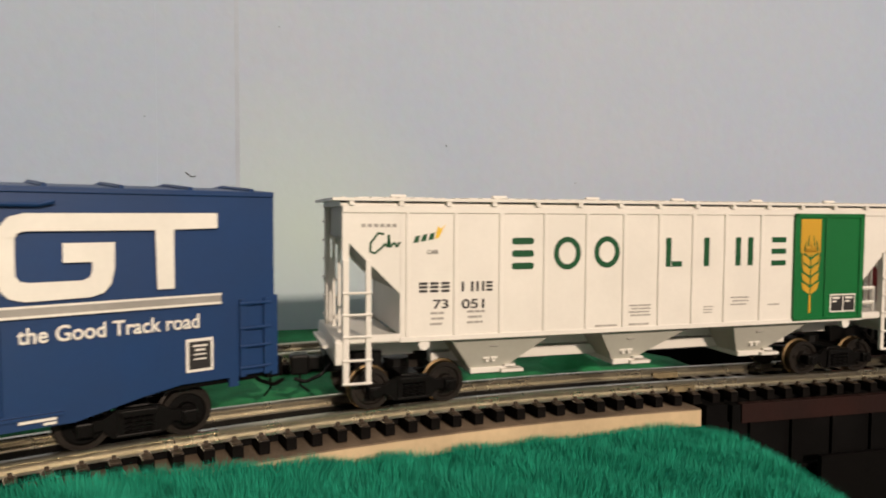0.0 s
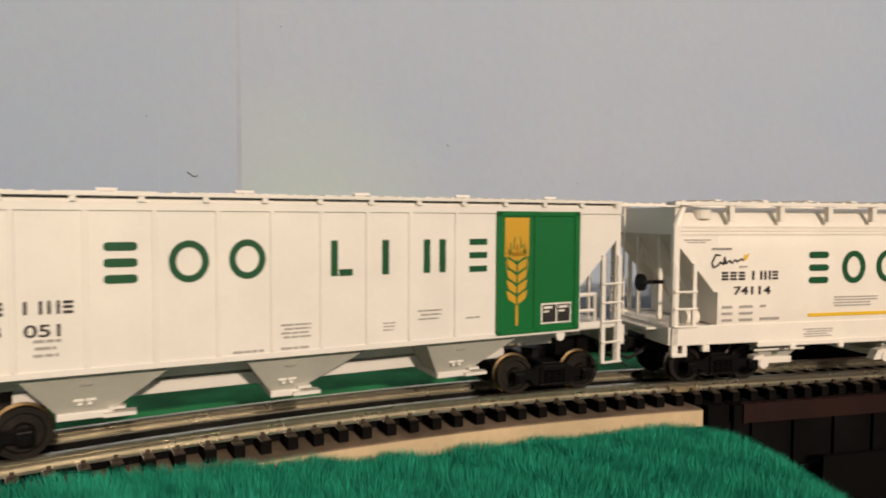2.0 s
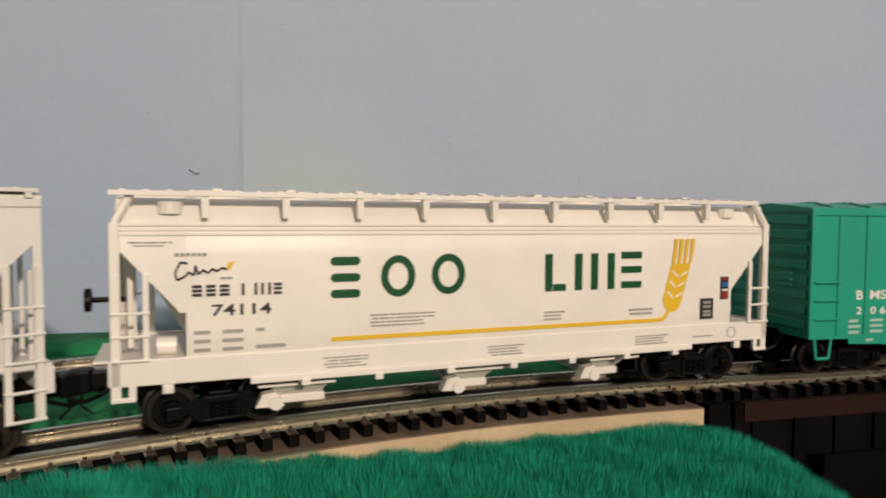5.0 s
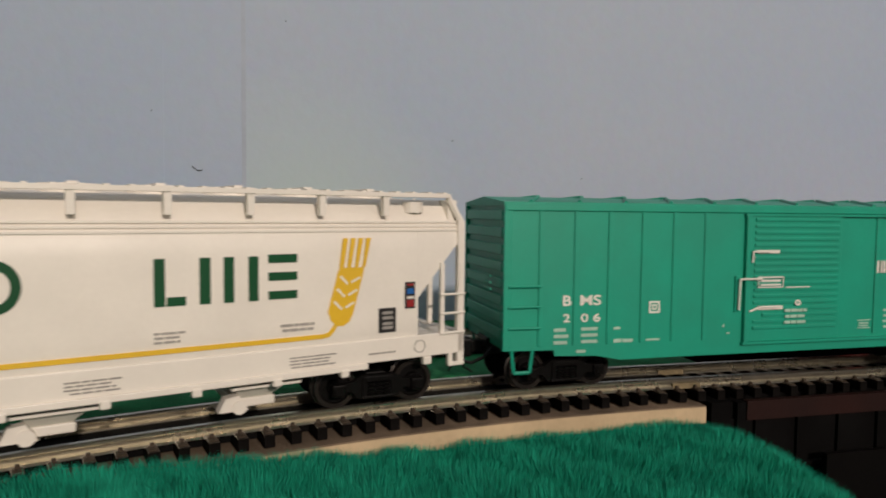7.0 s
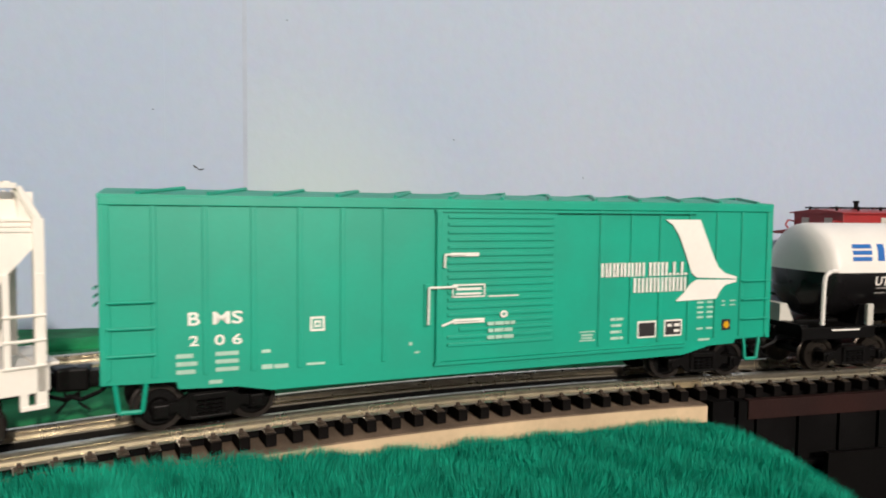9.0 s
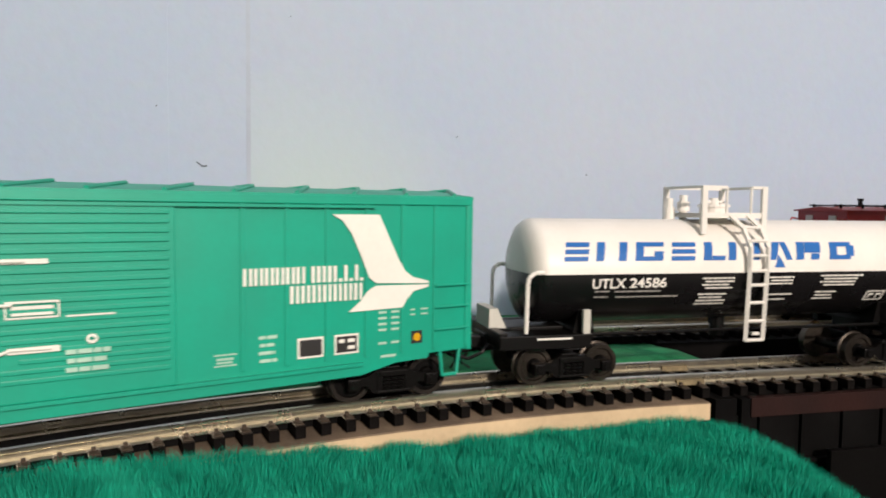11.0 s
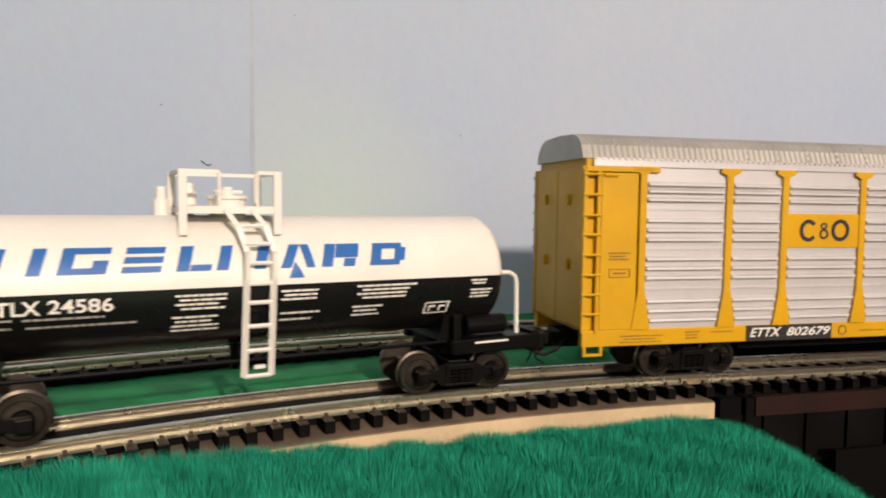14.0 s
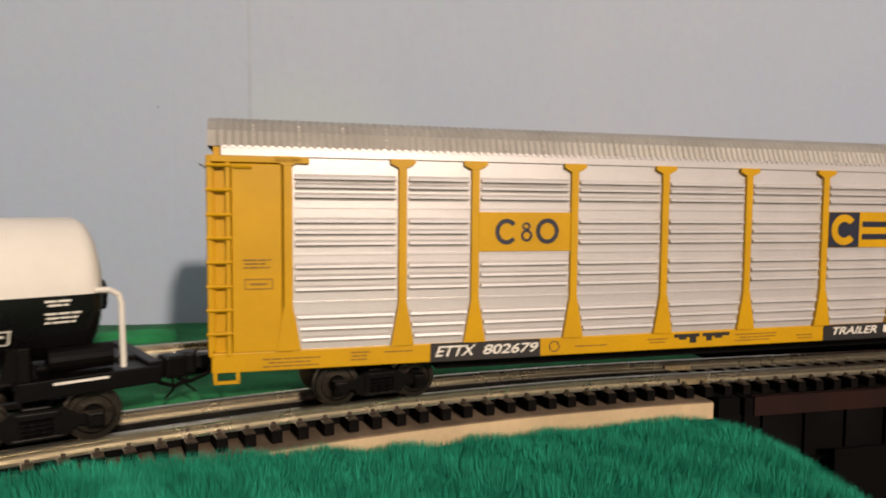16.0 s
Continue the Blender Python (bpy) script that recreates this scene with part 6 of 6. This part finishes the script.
# ---- a caboose stands on the line behind ----
def caboose():
    t = thing("caboose", "red caboose with cupola and roof walk, standing", "caboose")
    bm = bmesh.new()
    box(bm, 0.010, 0.104, -0.0165, 0.0165, 0.0110, 0.0400, 0.0004)
    part("body", bm, RED, t)
    bm = bmesh.new()
    sweep(bm, [(-0.0178, 0.0398), (0.0178, 0.0398), (0.0178, 0.0404), (0.0, 0.0425), (-0.0178, 0.0404)], (-0.004, 0.118))
    part("roof", bm, RED, t)
    bm = bmesh.new()
    box(bm, 0.0085, 0.0500, -0.0150, 0.0150, 0.0405, 0.0496, 0.0004)
    cup = part("cupola", bm, RED, t, "red cupola with small windows")
    bm = bmesh.new()
    sweep(bm, [(-0.0162, 0.0494), (0.0162, 0.0494), (0.0162, 0.0500), (0.0, 0.0516), (-0.0162, 0.0500)], (0.0070, 0.0515))
    part("cupola_roof", bm, RED, cup)
    for x0 in (0.0290, 0.0400):
        bm = bmesh.new()
        box(bm, x0, x0 + 0.0050, -0.0154, -0.0148, 0.0425, 0.0478, 0.0003)
        part("window", bm, GREY, cup, "pale window pane")
    for y in (-0.009, 0.005):
        bm = bmesh.new()
        box(bm, 0.0081, 0.0087, y, y + 0.0045, 0.0425, 0.0475, 0.0002)
        part("window", bm, GREY, cup, "pale window pane")
    bm = bmesh.new()
    wire(bm, [(0.009, -0.008, 0.0522), (0.050, -0.008, 0.0522)], 0.0004, 6)
    wire(bm, [(0.009, 0.008, 0.0522), (0.050, 0.008, 0.0522)], 0.0004, 6)
    for x in (0.0115, 0.0235, 0.0360, 0.0480):
        for y in (-0.008, 0.008):
            rod(bm, (x, y, 0.0502), (x, y, 0.0528), 0.0006, 6)
        rod(bm, (x, -0.008, 0.0520), (x, 0.008, 0.0520), 0.0003, 6)
    part("roof_walk", bm, BLACK, t)
    bm = bmesh.new()
    rod(bm, (0.0300, 0.000, 0.0505), (0.0300, 0.000, 0.0552), 0.0010, 10)
    rod(bm, (0.0300, 0.000, 0.0545), (0.0300, 0.000, 0.0556), 0.0014, 10)
    part("smoke_jack", bm, BLACK, t)
    for y in (-0.014, 0.014):
        bm = bmesh.new()
        wire(bm, [(0.0062, y, 0.0405), (0.0030, y, 0.0440), (0.0045, y, 0.0462), (0.0085, y, 0.0455)], 0.0004, 6)
        wire(bm, [(-0.003, y, 0.0150), (-0.003, y, 0.0300), (0.010, y, 0.0305)], 0.0004, 6)
        part("grab_rail", bm, RED, t)
    bm = bmesh.new()
    box(bm, -0.004, 0.118, -0.0160, 0.0160, 0.0100, 0.0112)
    part("platform", bm, BLACK, t)
    TRUCKS_BEFORE = len(TRUCKS)
    truck(t, 0.026)
    truck(t, 0.088)
    del TRUCKS[TRUCKS_BEFORE:]
    x, y, h = centre(0.1735, GAP)
    t.matrix_world = pose(x, y, TOP + BACKDROP, 0, 0, math.degrees(h)) @ Matrix.Diagonal((0.93, 0.93, 0.93, 1))
    return t


caboose()
# ---- specks on the wall ----
def speck(x, z, pts, label):
    bm = bmesh.new()
    wire(bm, [(x + a / 1000, -0.0003, z + c / 1000) for a, c in pts], 0.0002, 5)
    ob = tagged(part("wall_speck", bm, INK), label, "speck")
    ob.matrix_world = wall.matrix_world.copy()
    return ob


speck(-0.1096, 0.1146, [(-2.6, 1.1), (-1.7, 0.3), (-0.9, 0.1)], "small dark crack mark on the backdrop wall")
speck(-0.1096, 0.1146, [(-0.9, -0.5), (0.4, -0.75), (1.6, -0.35)], "small dark crack mark on the backdrop wall")
speck(0.0016, 0.1300, [(-0.2, 0), (0.3, 0.2)], "tiny dark speck on the backdrop wall")
speck(0.0662, 0.1140, [(-0.2, 0), (0.3, 0)], "tiny dark speck on the backdrop wall")
speck(-0.1280, 0.1386, [(-0.2, 0), (0.3, 0)], "tiny dark speck on the backdrop wall")
speck(-0.0732, 0.1791, [(-0.2, 0), (0.3, 0)], "tiny dark speck on the backdrop wall")


# ---- ties, grass: many small pieces ----
def tie_mesh(height):
    bm = bmesh.new()
    box(bm, -0.00125, 0.00125, -0.0140, 0.0140, -height, 0, 0.0002)
    for sgn in (-1, 1):
        box(bm, -0.0010, 0.0010, *sorted((sgn * 0.0098, sgn * 0.0130)), 0, 0.0003)
        box(bm, -0.0004, 0.0004, *sorted((sgn * 0.0099, sgn * 0.0108)), 0.0003, 0.0010)
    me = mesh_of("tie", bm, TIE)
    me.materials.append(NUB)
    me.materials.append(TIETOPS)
    # plates are tan; upward tie faces get the painted sheen
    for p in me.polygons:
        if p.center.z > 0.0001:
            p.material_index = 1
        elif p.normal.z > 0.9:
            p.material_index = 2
    return me


TIE_MESH = tie_mesh(0.0030)
PITCH = 0.006332


def lay_ties(track, off, s0, s1, near0, near1, drop=0.0):
    rest_v, rest_f = [], []
    base_v = [v.co.copy() for v in TIE_MESH.vertices]
    base_f = [tuple(p.vertices) for p in TIE_MESH.polygons]
    s = s0
    rnd = random.Random(5)
    while s < s1:
        x, y, h = centre(s, off)
        m = pose(x, y, TIETOP + drop, 0, 0, math.degrees(h) + rnd.uniform(-0.8, 0.8))
        if near0 < s < near1:
            ob = new("tie", TIE_MESH)
            ob.parent = track
            ob.matrix_local = m
        else:
            k = len(rest_v)
            rest_v += [tuple(m @ v) for v in base_v]
            rest_f += [tuple(i + k for i in f) for f in base_f]
        s += PITCH
    me = bpy.data.meshes.new("far_ties")
    me.from_pydata(rest_v, [], rest_f)
    me.materials.append(TIE)
    ob = new("far_ties", me)
    ob.parent = track
    ob["kind"] = "stuff"


lay_ties(front_track, 0.0, -0.07202 - PITCH * 180, 1.3, -0.22, 0.42)
lay_ties(back_track, GAP, -1.4, 1.3, -0.25, 0.12, BACKDROP)


def fur():
    rng = np.random.default_rng(7)
    n = 290000
    x = rng.uniform(-0.20, 0.0900, n)
    y = rng.uniform(0.075, 0.207, n)
    # keep what lies in front of the board
    px, py = TANGENT * math.cos(THETA), Y0 + TANGENT * math.sin(THETA)
    cx, cy = px + math.sin(THETA) / CURVE, py - math.cos(THETA) / CURVE
    off = np.where((x - px) * math.cos(THETA) + (y - py) * math.sin(THETA) > 0,
                   -(x - px) * math.sin(THETA) + (y - py) * math.cos(THETA), np.hypot(x - cx, y - cy) - 1 / CURVE)
    keep = off < -0.0176
    edge = np.interp(y, [0.075, 0.137, 0.161, 0.173, 0.182, 0.188, 0.192, 0.207], [0.0900, 0.0866, 0.0846, 0.0830, 0.0805, 0.0765, 0.0710, 0.0610])
    keep &= x < edge
    x, y, off, edge = x[keep], y[keep], off[keep], edge[keep]
    n = len(x)
    # tufts: the lean follows slow waves over the pile
    lean_x = 0.0009 * np.sin(x * 310 + 3 * np.sin(y * 120)) + 0.0007 * np.sin(y * 420 + x * 150) + rng.normal(0, 0.0007, n)
    lean_y = -0.0004 + 0.0010 * np.sin(x * 190 + y * 260) + rng.normal(0, 0.0008, n)
    near_edge = np.clip((x - edge + 0.006) / 0.006, 0, 1)
    lean_x += near_edge * 0.0022
    long = rng.uniform(0.0062, 0.0078, n) * (1 + 0.12 * np.sin(x * 230) * np.sin(y * 310)) * (1 - 0.25 * np.clip((off + 0.024) / 0.007, 0, 1))
    z0 = np.full(n, GRASS - 0.0037) - near_edge * 0.0012 + 0.0080 * np.clip((-0.002 - x) / 0.072, 0, 1.1)
    wide = rng.uniform(0.00005, 0.00012, n)
    ang = rng.uniform(0, math.pi, n)
    wx, wy = wide * np.cos(ang), wide * np.sin(ang)
    rise = np.sqrt(np.maximum(long ** 2 - lean_x ** 2 - lean_y ** 2, 1e-6)) * (1 - 0.2 * near_edge)
    mid = np.stack([x + lean_x * 0.35, y + lean_y * 0.35, z0 + rise * 0.6], 1)
    tip = np.stack([x + lean_x, y + lean_y, z0 + rise], 1)
    side = np.stack([wx, wy, np.zeros(n)], 1)
    base = np.stack([x, y, z0], 1)
    v = np.concatenate([base - side, base + side, mid - side * 0.8, mid + side * 0.8, tip], 0)
    i = np.arange(n)
    quads = np.stack([i, i + n, i + 3 * n, i + 2 * n], 1)
    tris = np.stack([i + 2 * n, i + 3 * n, i + 4 * n], 1)
    me = bpy.data.meshes.new("artificial_grass")
    me.from_pydata(v.tolist(), [], quads.tolist() + tris.tolist())
    me.materials.append(FUR)
    return tagged(new("artificial_grass", me), "long-pile emerald artificial grass beside the line", "grass", kind="stuff")


FUR = bpy.data.materials.new("emerald_pile")
FUR.use_nodes = True
nt = FUR.node_tree
b = nt.nodes["Principled BSDF"]
geo = nt.nodes.new("ShaderNodeNewGeometry")
ramp = nt.nodes.new("ShaderNodeValToRGB")
ramp.color_ramp.elements[0].color = (0.015, 0.255, 0.160, 1)
ramp.color_ramp.elements[1].color = (0.024, 0.37, 0.235, 1)
nt.links.new(geo.outputs["Random Per Island"], ramp.inputs[0])
tuft = nt.nodes.new("ShaderNodeTexNoise")
tuft.inputs["Scale"].default_value, tuft.inputs["Detail"].default_value = 260.0, 3
place = nt.nodes.new("ShaderNodeTexCoord")
nt.links.new(place.outputs["Object"], tuft.inputs["Vector"])
shade = nt.nodes.new("ShaderNodeMapRange")
shade.inputs[1].default_value, shade.inputs[2].default_value, shade.inputs[3].default_value, shade.inputs[4].default_value = 0.3, 0.7, 0.70, 1.30
nt.links.new(tuft.outputs["Fac"], shade.inputs[0])
tint = nt.nodes.new("ShaderNodeMix")
tint.data_type, tint.blend_type = "RGBA", "MULTIPLY"
tint.inputs[0].default_value = 1.0
nt.links.new(ramp.outputs[0], tint.inputs[6])
nt.links.new(shade.outputs[0], tint.inputs[7])
nt.links.new(tint.outputs[2], b.inputs["Base Color"])
b.inputs["Roughness"].default_value = 0.7
b.inputs["Specular IOR Level"].default_value = 0.15
fur()
# ---- what moves ----
def gone(t):
    """How far the train has come by t seconds."""
    u = t - 8
    return -0.0482367 * u + 3.505e-5 * u * u + 1.608e-6 * u ** 3


def chord(s, half):
    (xa, ya, _), (xb, yb, _) = centre(s - half), centre(s + half)
    return (xa + xb) / 2, (ya + yb) / 2, math.atan2(yb - ya, xb - xa)


# small slack in the couplings: seconds and metres that each car runs ahead or lags
SLACK = {
    carG: ((0, -0.00016), (0.5, 0.00016)),
    carA: ((0, -0.00016), (0.5, 0.0002), (1.5, 0.00025), (2, -0.0004), (2.5, -0.0003), (3, 0.0), (3.5, 0.0002), (4, 0.0001)),
    carB: ((1, -0.0003), (2, -0.0004), (2.5, 0.0), (3, 0.0006), (3.5, 0.0009), (4, 0.00065), (6.5, 0.0001), (7, -0.0004), (8, -0.0004), (8.5, -0.0002)),
    carC: ((6.5, -0.0006), (7, -0.0005), (7.5, -0.0002), (8, -0.00014), (8.5, 0.0004), (9, 0.0002), (12, 0.0002), (12.5, 0.0005)),
    carD: ((9, 0.0003), (11.5, 0.0003), (12, 0.0), (12.5, 0.0), (13, -0.0003), (13.5, -0.0008), (14, -0.0015), (14.5, -0.0023), (15, -0.0027), (15.5, -0.0031), (16, -0.0035)),
    carR: ((13.5, 0.00024), (14, 0.00016), (14.5, -0.0003), (15, -0.0004), (15.5, -0.0004), (16, 0.0007)),
}


# how far each body rides above the common height
LIFT = {carG: 0.0, carA: 0.0001, carB: 0.0004, carC: 0.0002, carD: 0.0004, carR: 0.0}


def along_line(car, s0, t):
    return s0 + gone(t) + float(np.interp(t, *zip(*SLACK[car])))


def motions():
    starts = {carG: (-0.52758, .060), carA: (-0.33244, .066), carB: (-0.14077, .0635), carC: (0.05164, .066), carD: (0.2295, .055), carR: (0.47049, .115)}
    for car, (s0, half) in starts.items():
        rows = []
        for i in range(33):
            x, y, a = chord(along_line(car, s0, i * 0.5), half)
            rows.append((i * 0.5, pose(x, y, RAIL + LIFT[car], 0, 0, math.degrees(a))))
        walk(car, rows)
    # trucks swing to the line, wheels roll
    for car, t, dx, sets in TRUCKS:
        s0, half = starts[car]
        rows = []
        for i in range(33):
            s = along_line(car, s0, i * 0.5)
            a = chord(s, half)[2]
            rows.append((i * 0.5, pose(dx, 0, -0.0009 - LIFT[car], 0, 0, math.degrees(centre(s + dx)[2] - a))))
        walk(t, rows)
        for w in sets:
            wx = w.location.x
            walk(w, [(i * 0.1, pose(wx, 0, 0.0052, 0, math.degrees(gone(i * 0.1) / 0.0052), 0)) for i in range(161)])


motions()
